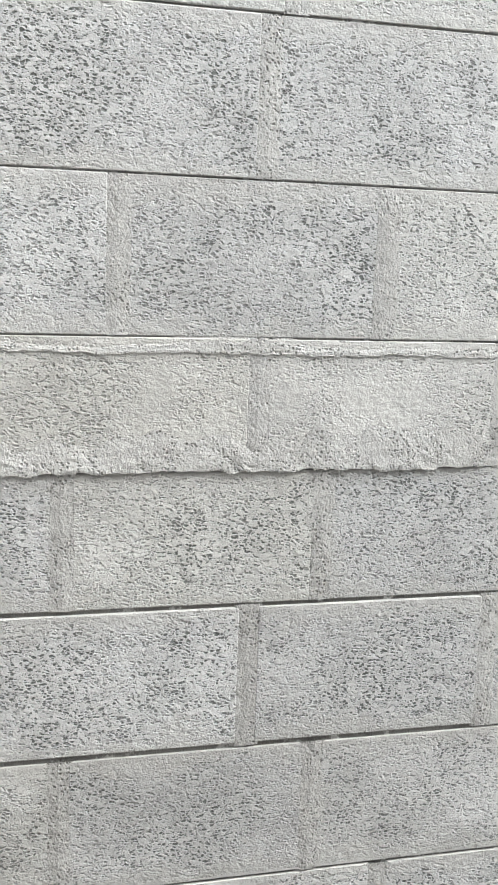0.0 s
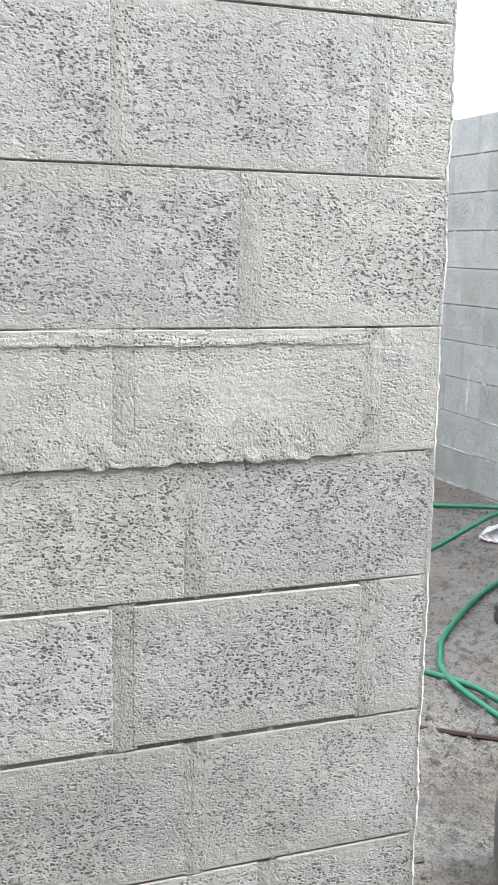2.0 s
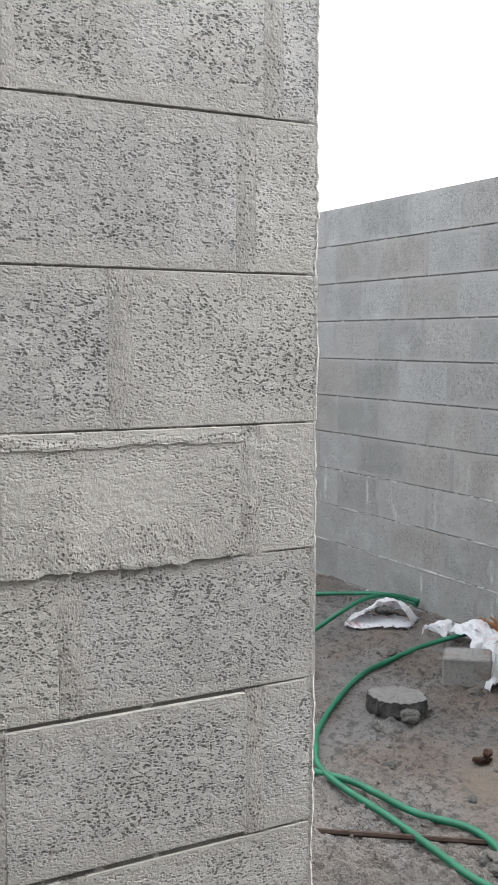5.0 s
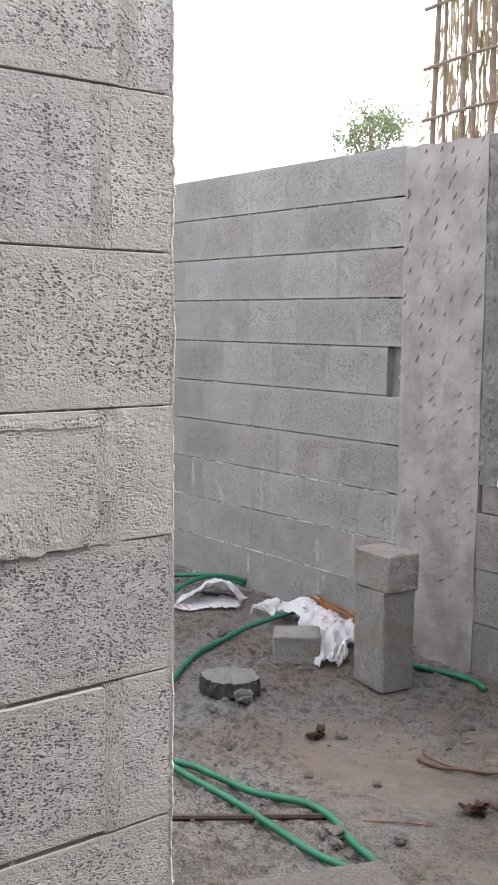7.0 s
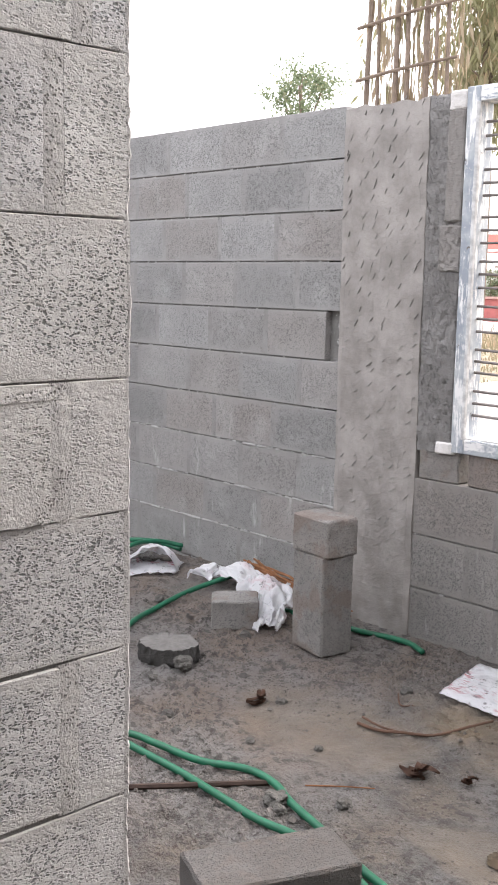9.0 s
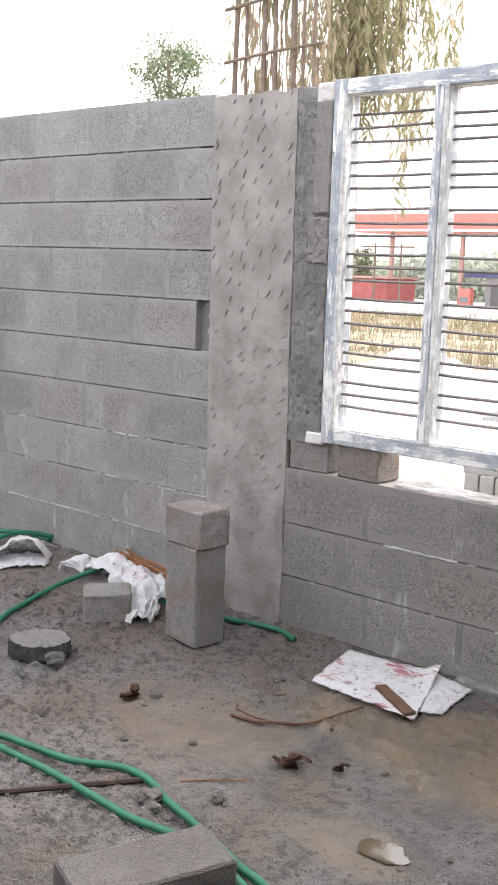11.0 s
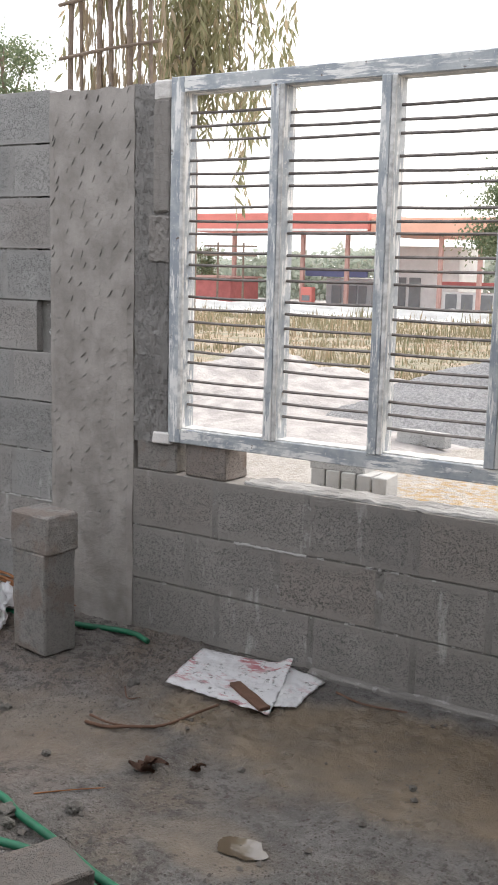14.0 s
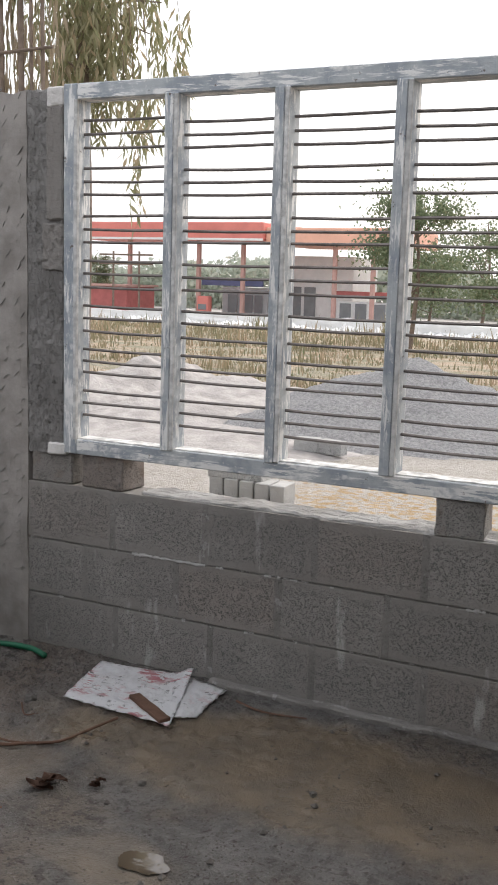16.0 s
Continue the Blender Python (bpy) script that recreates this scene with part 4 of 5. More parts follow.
reeds = thing("reed_bundle", "bundle of rusty brown dry reeds behind the block", "reeds")
_r = random.Random(17)
for i in range(16):
    o = _r.uniform(-0.05, 0.05)
    part("reed", tube([(-2.46 + o, -0.07 + _r.uniform(-0.04, 0.03), 0.165 + _r.uniform(-0.03, 0.02)), (-2.2, -0.09 + _r.uniform(-0.05, 0.03), 0.15 + _r.uniform(-0.035, 0.02)), (-1.86 + o, -0.10 + _r.uniform(-0.05, 0.03), 0.075 + _r.uniform(-0.01, 0.03))], 0.0045, 5, 0.7, 2), MAT_REED, reeds)
plank = solo("wood_strip", rough_box(-0.105, 0.105, -0.021, 0.021, 0, 0.014, 9, 0.0022, 30, 0.002), MAT_WOOD, "reddish-brown broken wood strip lying on the sack", "stick")
plank.matrix_world = pose(-0.832, -0.342, ground_z(-0.832, -0.342) + 0.026, 0, 3, -29)
stick("twig", [(-1.21, -0.735, 0.006), (-1.13, -0.725, 0.010), (-1.05, -0.70, 0.006), (-0.98, -0.63, 0.012), (-0.93, -0.52, 0.008), (-0.905, -0.42, 0.008)], 0.0055, "thin crooked brown twig on the wet mud", "twig")
stick("twig", [(-1.22, -0.70, 0.006), (-1.12, -0.715, 0.015), (-1.02, -0.685, 0.008)], 0.004, "short thin twig on the wet mud", "twig")
stick("twig", [(-1.26, -0.47, 0.01), (-1.20, -0.53, 0.006), (-1.17, -0.50, 0.006)], 0.003, "short thin twig on the wet mud", "twig")
stick("twig", [(-0.62, -0.12, 0.008), (-0.5, -0.16, 0.01), (-0.35, -0.14, 0.006)], 0.004, "thin dark twig by the wall foot", "twig")
stick("straw", [(-1.02, -1.17, 0.004), (-0.95, -1.10, 0.006), (-0.88, -1.03, 0.004)], 0.0022, "pale dry straw on the mud", "straw", MAT_REED)
stick("steel_bar", [(-1.55, -1.86, 0.012), (-1.32, -1.575, 0.010), (-1.085, -1.25, 0.010)], 0.0085, "rusty dark steel bar half buried in mud", "steel bar", MAT_STEEL, 1.0)


def dry_leaf(x, y, size, turn, seed):
    b = bmesh.new()
    rng = random.Random(seed)
    for k in range(5):
        a = turn + k * 0.7 + rng.uniform(-0.4, 0.4)
        d, s = Vector((math.cos(a), math.sin(a), 0)), Vector((-math.sin(a), math.cos(a), 0))
        n = 5
        row = []
        for i in range(n + 1):
            t = i / n
            wd = size * 0.22 * math.sin(math.pi * min(0.97, t * 0.9 + 0.06))
            mid = d * size * (t - 0.25) + Vector((0, 0, 0.012 + size * 0.35 * math.sin(t * 2.4 + k) * rng.uniform(0.4, 0.9)))
            row.append((b.verts.new(mid + s * wd + Vector((0, 0, 0.006))), b.verts.new(mid), b.verts.new(mid - s * wd + Vector((0, 0, 0.008)))))
        for p, q in zip(row, row[1:]):
            b.faces.new((p[0], p[1], q[1], q[0]))
            b.faces.new((p[1], p[2], q[2], q[1]))
    bmesh.ops.solidify(b, geom=list(b.faces), thickness=0.0015)
    ob = solo("dry_leaf", b, MAT_LEAFDRY, "curled reddish-brown dead leaf on the mud", "leaf", "dead leaves")
    ob.location = (x, y, ground_z(x, y) + 0.002)


dry_leaf(-0.835, -0.89, 0.085, 0.6, 1)
dry_leaf(-1.54, -0.86, 0.07, 2.0, 2)
dry_leaf(-0.72, -0.80, 0.035, 1.2, 3)


def clod(x, y, r, seed, label="grey crumbly clod of mortar on the mud"):
    b = bmesh.new()
    bmesh.ops.create_icosphere(b, subdivisions=3, radius=r)
    for v in b.verts:
        n = v.co.normalized()
        v.co += n * r * (0.45 * noise.noise(n * 1.6 + Vector((seed, 0, 0))) + 0.22 * noise.noise(n * 4.5 + Vector((0, seed, 0))))
        v.co.z *= 0.68
    ob = solo("clod", b, MAT_CLOD, label, "clod", "clods of mortar")
    ob.matrix_world = pose(x, y, ground_z(x, y) + r * 0.35, 0, 0, seed * 40)


for i, (x, y, r) in enumerate([(-0.875, -1.165, 0.021), (-1.0, -1.30, 0.034), (-0.96, -1.33, 0.02), (-1.915, -0.90, 0.036), (-1.92, -1.03, 0.018), (-1.25, -0.435, 0.022), (-1.67, -1.16, 0.022), (-1.55, -1.22, 0.016), (-2.02, -0.50, 0.022),
                              (-1.5, -0.80, 0.018), (-1.15, -0.98, 0.014), (-1.33, -1.1, 0.015), (-2.55, -0.52, 0.025), (-0.15, -0.55, 0.012), (-0.62, -0.72, 0.012), (-1.75, -0.75, 0.014), (-1.4, -1.72, 0.02)]):
    clod(x, y, r, i + 1)


def build_crumbs():
    """Small crumbs of mortar strewn over the mud."""
    rng = random.Random(31)
    verts, faces = [], []
    while len(faces) < 8 * 12000:
        x, y = rng.uniform(-4.0, 0.4), rng.uniform(-2.1, -0.03)
        keep = 0.9 if x < -0.9 or y < -1.0 else 0.3
        if rng.random() > keep or noise.noise(Vector((x * 2.4, y * 2.4, 8))) < rng.uniform(-0.3, 0.35):
            continue
        r = rng.uniform(0.0014, 0.0042) * (2.2 if rng.random() < 0.08 else 3.6 if rng.random() < 0.012 else 1)
        z = ground_z(x, y) + r * 0.3
        k = len(verts)
        a = rng.uniform(0, 6.28)
        for q in range(4):
            verts.append((x + r * rng.uniform(0.7, 1.3) * math.cos(a + q * 1.57), y + r * rng.uniform(0.7, 1.3) * math.sin(a + q * 1.57), z + r * rng.uniform(-0.2, 0.2)))
        verts += [(x, y, z + r * rng.uniform(0.5, 0.9)), (x, y, z - r)]
        for q in range(4):
            faces += [(k + q, k + (q + 1) % 4, k + 4), (k + (q + 1) % 4, k + q, k + 5)]
    me = bpy.data.meshes.new("crumbs")
    me.from_pydata(verts, [], faces)
    me.materials.append(MAT_CRUMB)
    tagged(new("mortar_crumbs", me), "scattered grey crumbs of mortar on the mud", "rubble", kind="stuff")


build_crumbs()


def build_puddle():
    b = bmesh.new()
    n = 64
    c = b.verts.new((PUDDLE[0], PUDDLE[1], 0))
    rim = []
    for k in range(n):
        a = k * 2 * math.pi / n
        r = 1 + 0.35 * noise.noise(Vector((math.cos(a) * 1.6, math.sin(a) * 1.6, 4))) + 0.10 * noise.noise(Vector((math.cos(a) * 6, math.sin(a) * 8, 2)))
        rim.append(b.verts.new((PUDDLE[0] + 0.068 * r * math.cos(a), PUDDLE[1] + 0.052 * r * math.sin(a), 0)))
    for k in range(n):
        b.faces.new((c, rim[k], rim[(k + 1) % n]))
    ob = solo("puddle", b, MAT_WATER, "small muddy puddle mirroring the bright sky", "puddle", kind="structure")
    ob.location.z = -0.005


build_puddle()


# ---- outside: heaps of sand and gravel ----
def heap(name, cx, cy, rx, ry, h, mat, label, seed, power=1.25):
    b = bmesh.new()
    nr, na = 22, 56
    rings = []
    for i in range(nr + 1):
        t = i / nr
        ring = []
        for k in range(na):
            a = k * 2 * math.pi / na
            w = 1 + 0.18 * noise.noise(Vector((math.cos(a) * 1.5, math.sin(a) * 1.5, seed)))
            x, y = cx + rx * t * w * math.cos(a), cy + ry * t * w * math.sin(a)
            z = h * max(0, 1 - t ** power) * (1 + 0.25 * noise.noise(Vector((x * 1.4, y * 1.4, seed)))) + 0.10 * h * noise.noise(Vector((x * 6, y * 6, seed)))
            ring.append(b.verts.new((x, y, ground_z(x, y) - 0.03 + max(0, z))))
        rings.append(ring)
    for q, w in zip(rings, rings[1:]):
        for k in range(na):
            b.faces.new((q[k], q[(k + 1) % na], w[(k + 1) % na], w[k]))
    bmesh.ops.remove_doubles(b, verts=b.verts, dist=0.0005)
    solo(name, b, mat, label, "mound", "building material mounds", smooth=True)


heap("sand_mound", -5.72, 7.4, 1.25, 2.7, 0.66, MAT_SAND, "pale mound of building sand in the open lot", 2, 0.75)
heap("sand_mound", -4.72, 7.3, 1.35, 2.7, 0.36, MAT_SAND, "low lumpy spread of pale sand", 5, 1.4)
heap("gravel_mound", -2.65, 7.6, 1.85, 3.0, 0.74, MAT_GRAVEL, "grey pointed mound of gravel in the open lot", 9, 0.9)
heap("sand_mound", -3.6, 5.3, 1.6, 1.0, 0.15, MAT_SAND, "low lumpy spread of pale sand", 12, 1.8)
heap("gravel_mound", -0.3, 7.9, 1.5, 1.3, 0.40, MAT_GRAVEL, "low grey mound of gravel in the open lot", 14, 1.1)


def build_block_rows():
    """Blocks set on edge in a row outside, with one laid across."""
    for i in range(5):
        loose_block("yard_block", (0.10, 0.19, 0.19), (-2.34 + i * 0.118, 2.98 - 0.012 * i, ground_z(-2.0, 3.0) - 0.01), 2, "pale block set on edge in a row outside", "row of blocks outside", i, MAT_NEAR, 0.003)
    loose_block("yard_block", (0.40, 0.19, 0.10), (-2.2, 2.98, ground_z(-2.0, 3.0) + 0.176), 1, "pale block laid across the row outside", "row of blocks outside", 9, MAT_NEAR, 0.003)
    for x, y, a in ((-2.60, 5.02, 12), (-2.36, 5.0, -8)):
        loose_block("yard_block", (0.22, 0.11, 0.12), (x, y, ground_z(x, y) + 0.03), a, "pale block half sunk in the sand outside", "sunken blocks outside", int(a), MAT_NEAR, 0.004)


build_block_rows()


# ---- grass ----
def build_grass():
    rng = random.Random(41)
    verts, faces = [], []
    for _ in range(52000):
        y = 9.6 + 30 * rng.random() ** 1.5
        x = -0.66 * (y + 3.2) + 0.9 + rng.uniform(-0.20, 0.55) * (y + 4)
        if noise.noise(Vector((x * 0.5, y * 0.5, 2))) < rng.uniform(-0.35, 0.35):
            continue
        h = (0.03 + 0.36 * rng.random() ** 2.1) * (0.4 + 1.2 * sm(noise.noise(Vector((x * 0.9, y * 0.5, 17))), -0.2, 0.4)) * (1 + 1.5 * noise.noise(Vector((x * 0.7, y * 0.7, 7))))
        h *= 0.4 + 0.6 * sm(y, 10, 24)
        a, w = rng.uniform(0, 6.28), 0.005 + 0.0006 * y
        lx, ly = rng.uniform(-0.25, 0.25) * h, rng.uniform(-0.25, 0.25) * h
        z, k = ground_z(x, y) - 0.02, len(verts)
        dx, dy = w * math.cos(a), w * math.sin(a)
        verts += [(x - dx, y - dy, z), (x + dx, y + dy, z), (x + dx * 0.7 + lx * 0.4, y + dy * 0.7 + ly * 0.4, z + h * 0.6), (x - dx * 0.7 + lx * 0.4, y - dy * 0.7 + ly * 0.4, z + h * 0.6), (x + lx, y + ly, z + h)]
        faces += [(k, k + 1, k + 2, k + 3), (k + 3, k + 2, k + 4)]
    me = bpy.data.meshes.new("grass")
    me.from_pydata(verts, [], faces)
    me.materials.append(MAT_GRASS)
    tagged(new("dry_grass", me), "tall straw-coloured dry grass in the open field", "grass", kind="stuff")


build_grass()


# ---- trees ----
def leaf_quads(verts, faces, p, d, length, width, rng):
    """One narrow folded leaf from p along d."""
    side = d.cross(Vector((rng.uniform(-1, 1), rng.uniform(-1, 1), 0.2))).normalized() * width
    k = len(verts)
    verts += [tuple(p), tuple(p + d * length * 0.4 + side), tuple(p + d * length), tuple(p + d * length * 0.4 - side), tuple(p + d * length * 0.45 + Vector((0, 0, width * 0.4)))]
    faces += [(k, k + 1, k + 4), (k + 1, k + 2, k + 4), (k + 2, k + 3, k + 4), (k + 3, k, k + 4)]


def leaf_mesh(name, verts, faces, mat):
    me = bpy.data.meshes.new(name)
    me.from_pydata(verts, [], faces)
    me.materials.append(mat)
    return me


def drooping_tree(base, height, label):
    """A eucalypt: slender trunk, spreading limbs, leaf strands that hang."""
    x, y, z = base
    tree = thing("eucalyptus_tree", label, "tree")
    rng = random.Random(51)
    trunk = tube([(x, y, z - 0.1), (x + 0.05, y, z + height * 0.4), (x - 0.05, y + 0.1, z + height * 0.75), (x + 0.08, y + 0.1, z + height)], 0.075, 9, 0.35)
    part("trunk", trunk, MAT_BARK, tree)
    verts, faces = [], []
    for i in range(18):
        a = rng.uniform(0, 6.28)
        h0 = rng.uniform(0.55, 0.97) * height
        reach = rng.uniform(0.25, 0.85)
        tip = Vector((x + 0.05 + math.cos(a) * reach, y + math.sin(a) * reach * 0.6, z + h0 + rng.uniform(0.05, 0.35)))
        start = Vector((x, y + 0.05, z + h0))
        part("limb", tube([start, (start + tip) / 2 + Vector((0, 0, 0.12)), tip], 0.016, 5, 0.3, 4), MAT_BARK, tree)
        for s in range(17):
            t = rng.uniform(0.1, 1.05)
            p = start.lerp(tip, t) + Vector((rng.gauss(0, 0.24), rng.gauss(0, 0.2), rng.gauss(0.05, 0.15)))
            for q in range(rng.randint(6, 22)):
                p = p + Vector((rng.gauss(0, 0.014), rng.gauss(0, 0.014), -0.042))
                if p.z < z + 2.6 + 0.25 * math.sin(p.x * 9):
                    break
                d = Vector((rng.gauss(0, 0.4), rng.gauss(0, 0.4), -1)).normalized()
                leaf_quads(verts, faces, p, d, rng.uniform(0.09, 0.17), rng.uniform(0.010, 0.017), rng)
    for sx, top in ((-5.55, 4.0), (-5.3, 3.75), (-5.1, 4.1), (-3.55, 2.95), (-3.75, 2.7), (-3.62, 3.1), (-3.9, 2.75), (-3.8, 3.0), (-3.45, 3.2)):
        for s in range(2):
            p = Vector((sx + rng.gauss(0, 0.06), y + rng.gauss(0, 0.1), top + rng.gauss(0, 0.1)))
            part("limb", tube([(x, y + 0.05, z + height * 0.85), (p.x * 0.7 + x * 0.3, p.y, z + height * 0.9), p], 0.006, 4, 0.4, 3), MAT_BARK, tree) if s == 0 else None
            for q in range(rng.randint(8, 17)):
                p = p + Vector((rng.gauss(0, 0.012), rng.gauss(0, 0.012), -0.042))
                leaf_quads(verts, faces, p, Vector((rng.gauss(0, 0.4), rng.gauss(0, 0.4), -1)).normalized(), rng.uniform(0.09, 0.16), rng.uniform(0.009, 0.015), rng)
    part("crown", leaf_mesh("crown", verts, faces, MAT_LEAF), None, tree)


drooping_tree((-4.32, 4.1, -0.05), 5.0, "slender eucalyptus with long drooping olive leaves")


def round_tree(base, height, spread, label, seed, n=1500, size=0.16, low=0.35):
    x, y, z = base
    tree = thing("tree", label, "tree", group="trees beyond the lot")
    rng = random.Random(seed)
    part("trunk", tube([(x, y, z - 0.2), (x + 0.04 * height, y, z + height * 0.5), (x, y, z + height * 0.93)], 0.018 * height, 7, 0.3), MAT_BARK, tree)
    verts, faces = [], []
    for i in range(11):
        a, h0 = rng.uniform(0, 6.28), rng.uniform(low, 0.85) * height
        r = spread * rng.uniform(0.4, 1.0) * (1.15 - 0.7 * abs(h0 / height - 0.55))
        c = Vector((x + math.cos(a) * r * 0.7, y + math.sin(a) * r * 0.7, z + h0 + rng.uniform(0.05, 0.14) * height))
        part("limb", tube([(x, y, z + h0 * 0.85), c], 0.006 * height, 5, 0.4, 3), MAT_BARK, tree)
        for k in range(n // 11):
            o = Vector((rng.gauss(0, 1), rng.gauss(0, 1), rng.gauss(0, 0.8))) * spread * 0.24
            if noise.noise((c + o) * (3.0 / spread)) < -0.12:
                continue
            d = Vector((rng.gauss(0, 0.7), rng.gauss(0, 0.7), -0.6 + rng.gauss(0, 0.5))).normalized()
            leaf_quads(verts, faces, c + o, d, size * rng.uniform(0.7, 1.3), size * 0.3, rng)
    part("crown", leaf_mesh("crown", verts, faces, MAT_LEAF2), None, tree)


round_tree((-14.4, 12.0, -0.2), 5.9, 0.9, "small bushy green tree behind the wall", 61, 11000, 0.075, 0.3)
round_tree((-8.25, 25.0, -0.6), 4.5, 1.45, "slim green tree with loose drooping crown", 62, 13000, 0.10, 0.38)
round_tree((-5.9, 26.5, -0.6), 3.4, 1.2, "slim green tree with loose drooping crown", 63, 5000, 0.12, 0.25)
round_tree((-3.8, 28.0, -0.6), 4.2, 1.4, "bushy green tree at the field edge", 64, 5000, 0.12, 0.2)
round_tree((-36.6, 50.5, -0.9), 3.3, 1.0, "bushy green tree at the field edge", 65, 3000, 0.14, 0.2)
for tx, ty, th, sd in ((-17.5, 57.0, 5.2, 66), (-14.6, 58.0, 6.2, 67), (-11.8, 56.0, 5.4, 68)):
    round_tree((tx, ty, -0.8), th, 2.2, "far hazy tree beyond the road", sd, 3000, 0.2, 0.1)


def build_far_woods():
    """A low line of bushes behind the station, haze put into their pale leaf colour."""
    rng = random.Random(88)
    verts, faces = [], []
    for _ in range(16000):
        x, y = rng.uniform(-62, -6), rng.uniform(66, 74)
        top = 2.4 + 1.7 * noise.noise(Vector((x * 0.16, 3, 0))) + 0.8 * noise.noise(Vector((x * 0.6, 5, 0)))
        z = -1.1 + (top + 1.1) * rng.random() ** 0.8
        d = Vector((rng.gauss(0, 1), rng.gauss(0, 1), rng.gauss(-0.3, 0.6))).normalized()
        leaf_quads(verts, faces, Vector((x, y, z)), d, rng.uniform(0.35, 0.8), rng.uniform(0.12, 0.25), rng)
    tagged(new("far_woods", leaf_mesh("far_woods", verts, faces, MAT_HAZED_LEAF)), "line of bushes beyond the road, haze in its pale colour", "bushes", kind="stuff")


build_far_woods()


def build_scaffold():
    """Lashed bamboo poles with dry fronds hanging between them."""
    sc = thing("bamboo_scaffold", "old lashed bamboo pole scaffold hung with dry fronds", "scaffold")
    rng = random.Random(71)
    y = 3.0
    for i, x in enumerate((-4.58, -4.47, -4.32, -4.20, -4.06, -3.93, -3.83)):
        part("pole", tube([(x + rng.uniform(-0.03, 0.03), y + rng.uniform(-0.03, 0.03), -0.1), (x + rng.uniform(-0.03, 0.03), y, 2.4), (x + rng.uniform(-0.04, 0.04), y, 4.6)], rng.uniform(0.012, 0.026), 7, 0.8, 4), MAT_BAMBOO, sc)
    for z in (2.98, 3.36, 3.80, 4.25):
        part("crossbar", tube([(-4.68, y - 0.03, z - 0.03), (-4.2, y - 0.035, z + 0.005), (-3.74, y - 0.03, z + 0.02)], 0.014, 6, 0.8, 3), MAT_BAMBOO, sc)
    verts, faces = [], []
    for i in range(900):
        x, z = rng.uniform(-4.62, -3.78), rng.uniform(2.5, 4.6)
        p = Vector((x, y + rng.uniform(0.02, 0.18), z))
        leaf_quads(verts, faces, p, Vector((rng.gauss(0, 0.12), 0, -1)).normalized(), rng.uniform(0.10, 0.32), rng.uniform(0.006, 0.016), rng)
    part("dry_fronds", leaf_mesh("fronds", verts, faces, MAT_HANG), None, sc, "brown dry fronds hanging in strips")


build_scaffold()


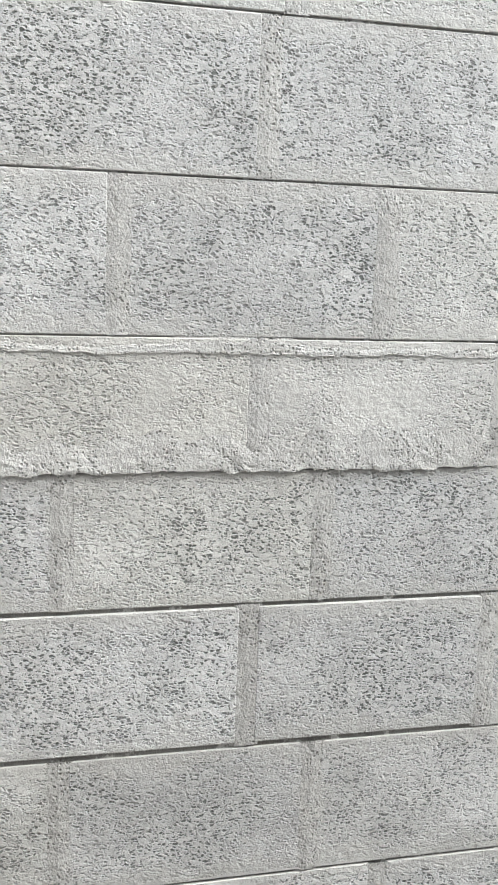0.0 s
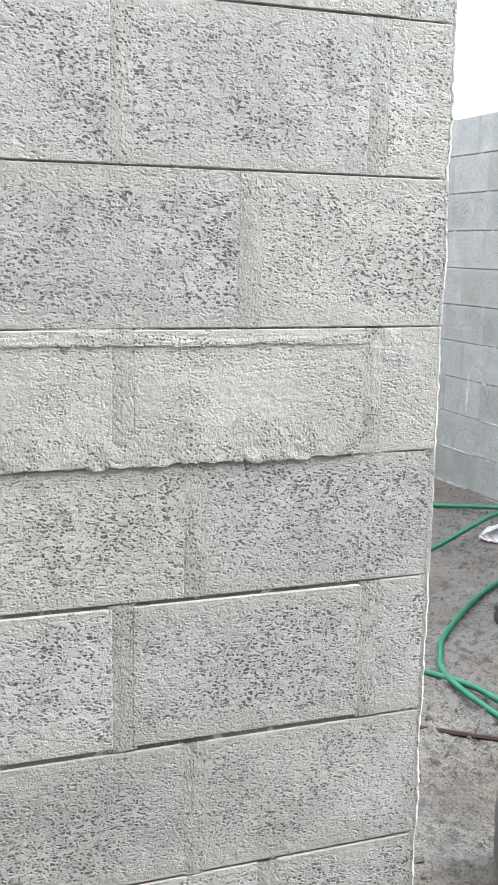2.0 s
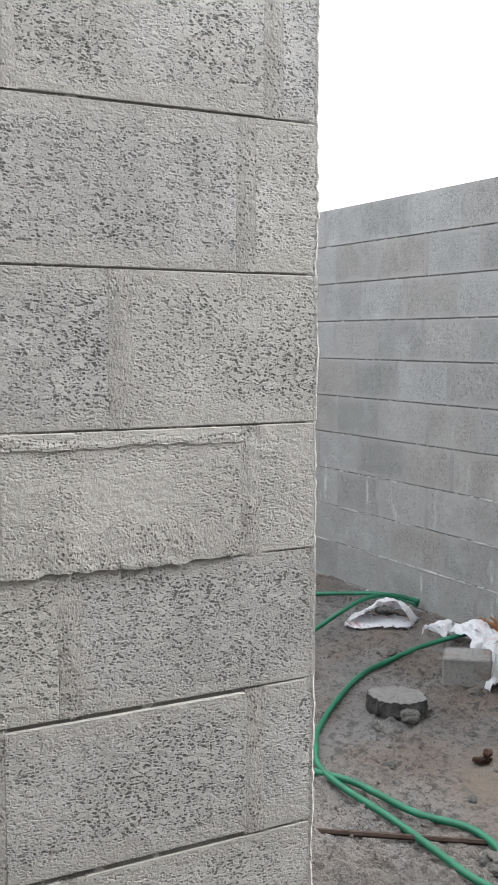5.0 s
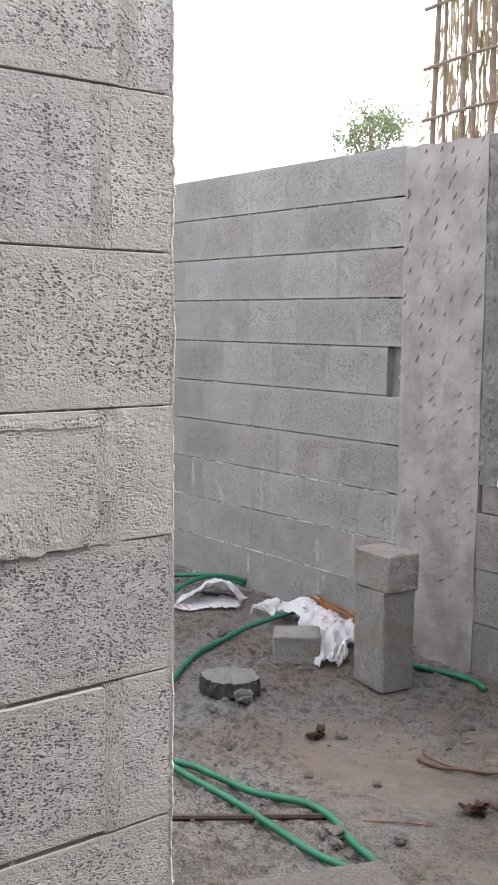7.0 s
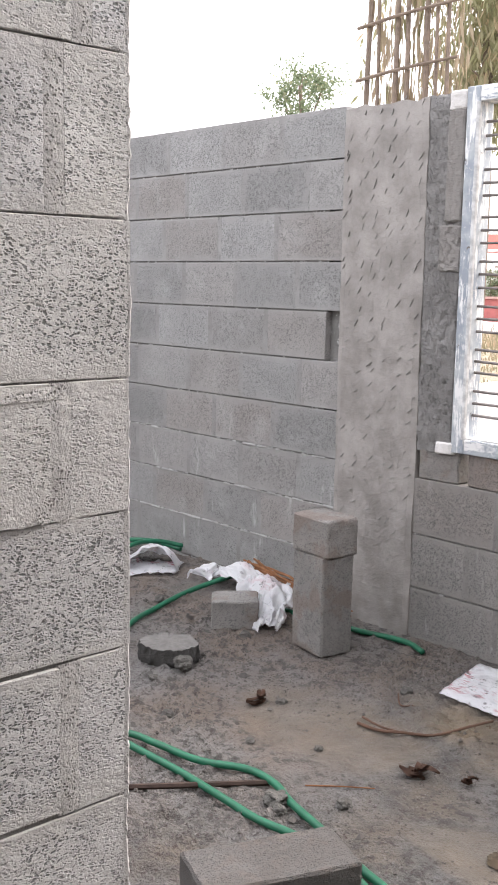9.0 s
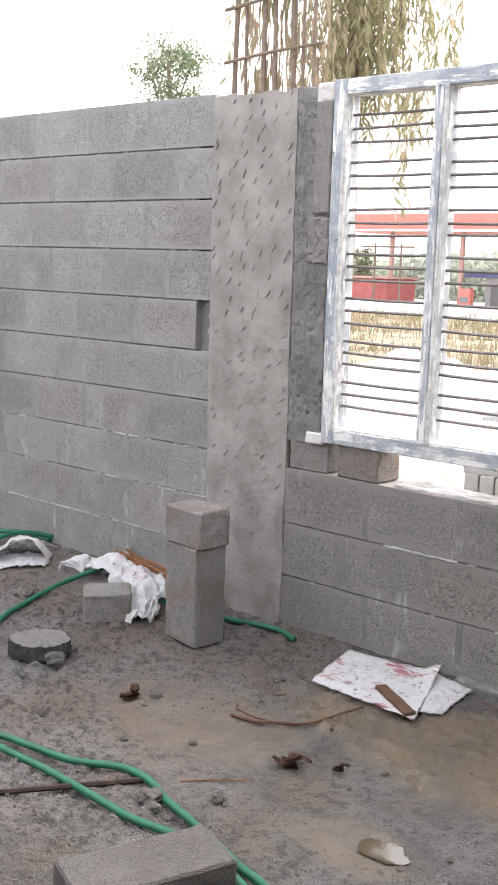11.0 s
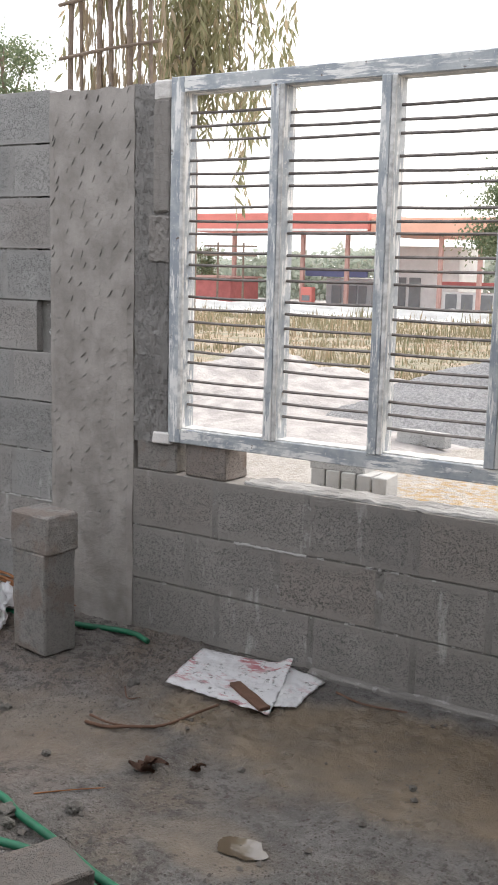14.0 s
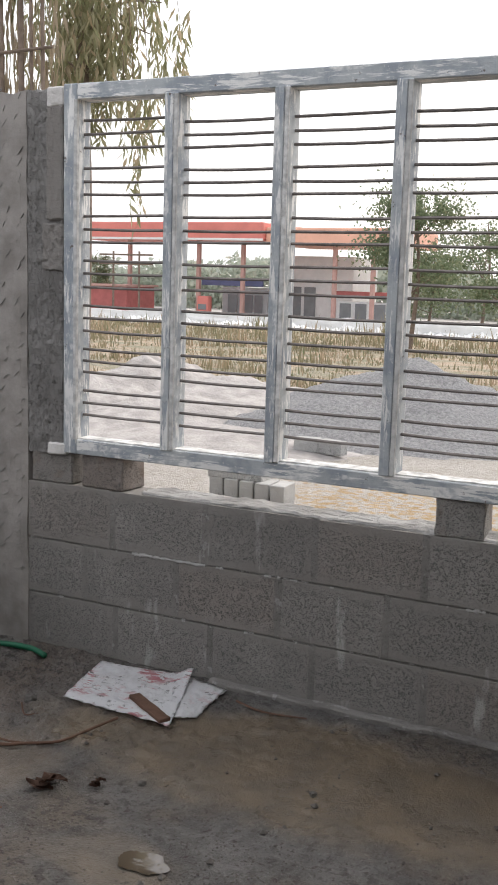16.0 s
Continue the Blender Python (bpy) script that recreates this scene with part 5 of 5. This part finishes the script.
# ---- far buildings ----
def build_station():
    Y, G = 48.0, -1.0
    st = thing("filling_station", "low roadside station with a long red canopy on brown posts", "building")
    can = part("canopy", box(-37.5, -24.1, Y, Y + 7, 3.45, 4.38, 0.05), MAT_RED, st, "red canopy fascia")
    part("trim_band", box(-37.5, -24.1, Y - 0.03, Y - 0.004, 3.40, 3.52), MAT_PAINT, can, "pale lower trim")
    part("canopy", box(-24.08, -16.6, Y + 0.3, Y + 7, 3.2, 4.12, 0.05), MAT_SALMON, st, "pale salmon canopy fascia")
    for x in (-33.2, -28.6, -25.8, -20.35, -18.2):
        part("post", box(x - 0.11, x + 0.11, Y + 1, Y + 1.22, G, 3.46, 0.02), MAT_POST, st)
    shop = part("shop_wall", box(-25.6, -20.8, Y + 5, Y + 9, G, 2.75, 0.04), MAT_PAINT, st, "white painted shop wall")
    for x in (-25.2, -24.3, -23.4):
        part("pane", box(x - 0.35, x + 0.35, Y + 4.93, Y + 4.99, G + 0.3, 1.0, 0.01), MAT_DARKGLASS, shop)
    front = part("shop_front", box(-28.6, -25.65, Y + 4, Y + 8, G, 0.86, 0.03), MAT_GREYWALL, st, "grey shop front under the sign")
    for x, w in ((-27.9, 0.3), (-27.0, 0.42), (-26.2, 0.25)):
        part("pane", box(x - w, x + w, Y + 3.93, Y + 3.99, G + 0.25, 0.45, 0.01), MAT_DARKGLASS, front)
    part("sign_board", box(-28.9, -25.0, Y + 2, Y + 2.1, 0.95, 1.35), MAT_NAVY, st, "dark navy sign board")
    pump = part("pump", box(-28.4, -27.7, Y + 0.6, Y + 1.1, G, 0.35, 0.05), MAT_RED, st, "red fuel pump")
    part("pump_screen", box(-28.3, -27.8, Y + 0.57, Y + 0.595, -0.4, -0.1), MAT_DARKGLASS, pump)
    part("counter", box(-20.9, -17.5, Y + 3, Y + 3.6, G, 0.3, 0.03), MAT_PAINT, st)
    part("awning", box(-21.0, -17.4, Y + 2.8, Y + 3.8, 0.55, 0.85, 0.03), MAT_REDSHED, st, "maroon awning")
    for x in (-20.4, -19.5, -18.4):
        part("pane", box(x - 0.32, x + 0.32, Y + 2.93, Y + 2.99, G + 0.2, 0.2, 0.01), MAT_DARKGLASS, st)
    shed = thing("shed", "low maroon sheet-metal shed beyond the field", "shed")
    part("wall", box(-35.4, -32.05, Y - 1, Y + 2, G, 0.72, 0.03), MAT_REDSHED, shed)
    part("roof", box(-35.6, -31.9, Y - 1.2, Y + 2.2, 0.725, 0.84, 0.02), MAT_POST, shed)
    rng = random.Random(77)
    verts, faces = [], []
    for _ in range(1500):
        x, y, r = rng.uniform(-44, -8), rng.uniform(39.0, 44.6), rng.uniform(0.04, 0.16) * (2.2 if rng.random() < 0.1 else 1)
        z, k, a = ground_z(x, y) + r * 0.2, len(verts), rng.uniform(0, 6.28)
        verts += [(x + r * rng.uniform(0.6, 1.5) * math.cos(a + q * 1.57), y + r * math.sin(a + q * 1.57), z + r * rng.uniform(-0.3, 0.4)) for q in range(4)]
        verts += [(x, y, z + r * rng.uniform(0.5, 1.1)), (x, y, z - r)]
        for q in range(4):
            faces += [(k + q, k + (q + 1) % 4, k + 4), (k + (q + 1) % 4, k + q, k + 5)]
    tagged(new("rubble", leaf_mesh("rubble", verts, faces, MAT_PAINT)), "pale broken rubble strewn along the field edge", "rubble", kind="stuff")
    pole = thing("power_pole", "twin power poles with crossarms beyond the field", "pole")
    for x in (-32.6, -30.9):
        part("pole", tube([(x, 46.5, -1.1), (x, 46.5, 2.7)], 0.07, 7, 0.8, 2), MAT_BARK, pole)
    for z in (2.45, 1.95, 1.35):
        part("crossarm", box(-33.5, -30.0, 46.42, 46.5, z, z + 0.10, 0.01), MAT_BARK, pole)
    w = solo("field_wall", rough_box(-60, 10, 44.0, 44.3, -1.2, -0.42, 60, 0.12, 1.2, 0.02), MAT_PAINT, "long low whitewashed rubble wall", "wall", kind="structure")


build_station()
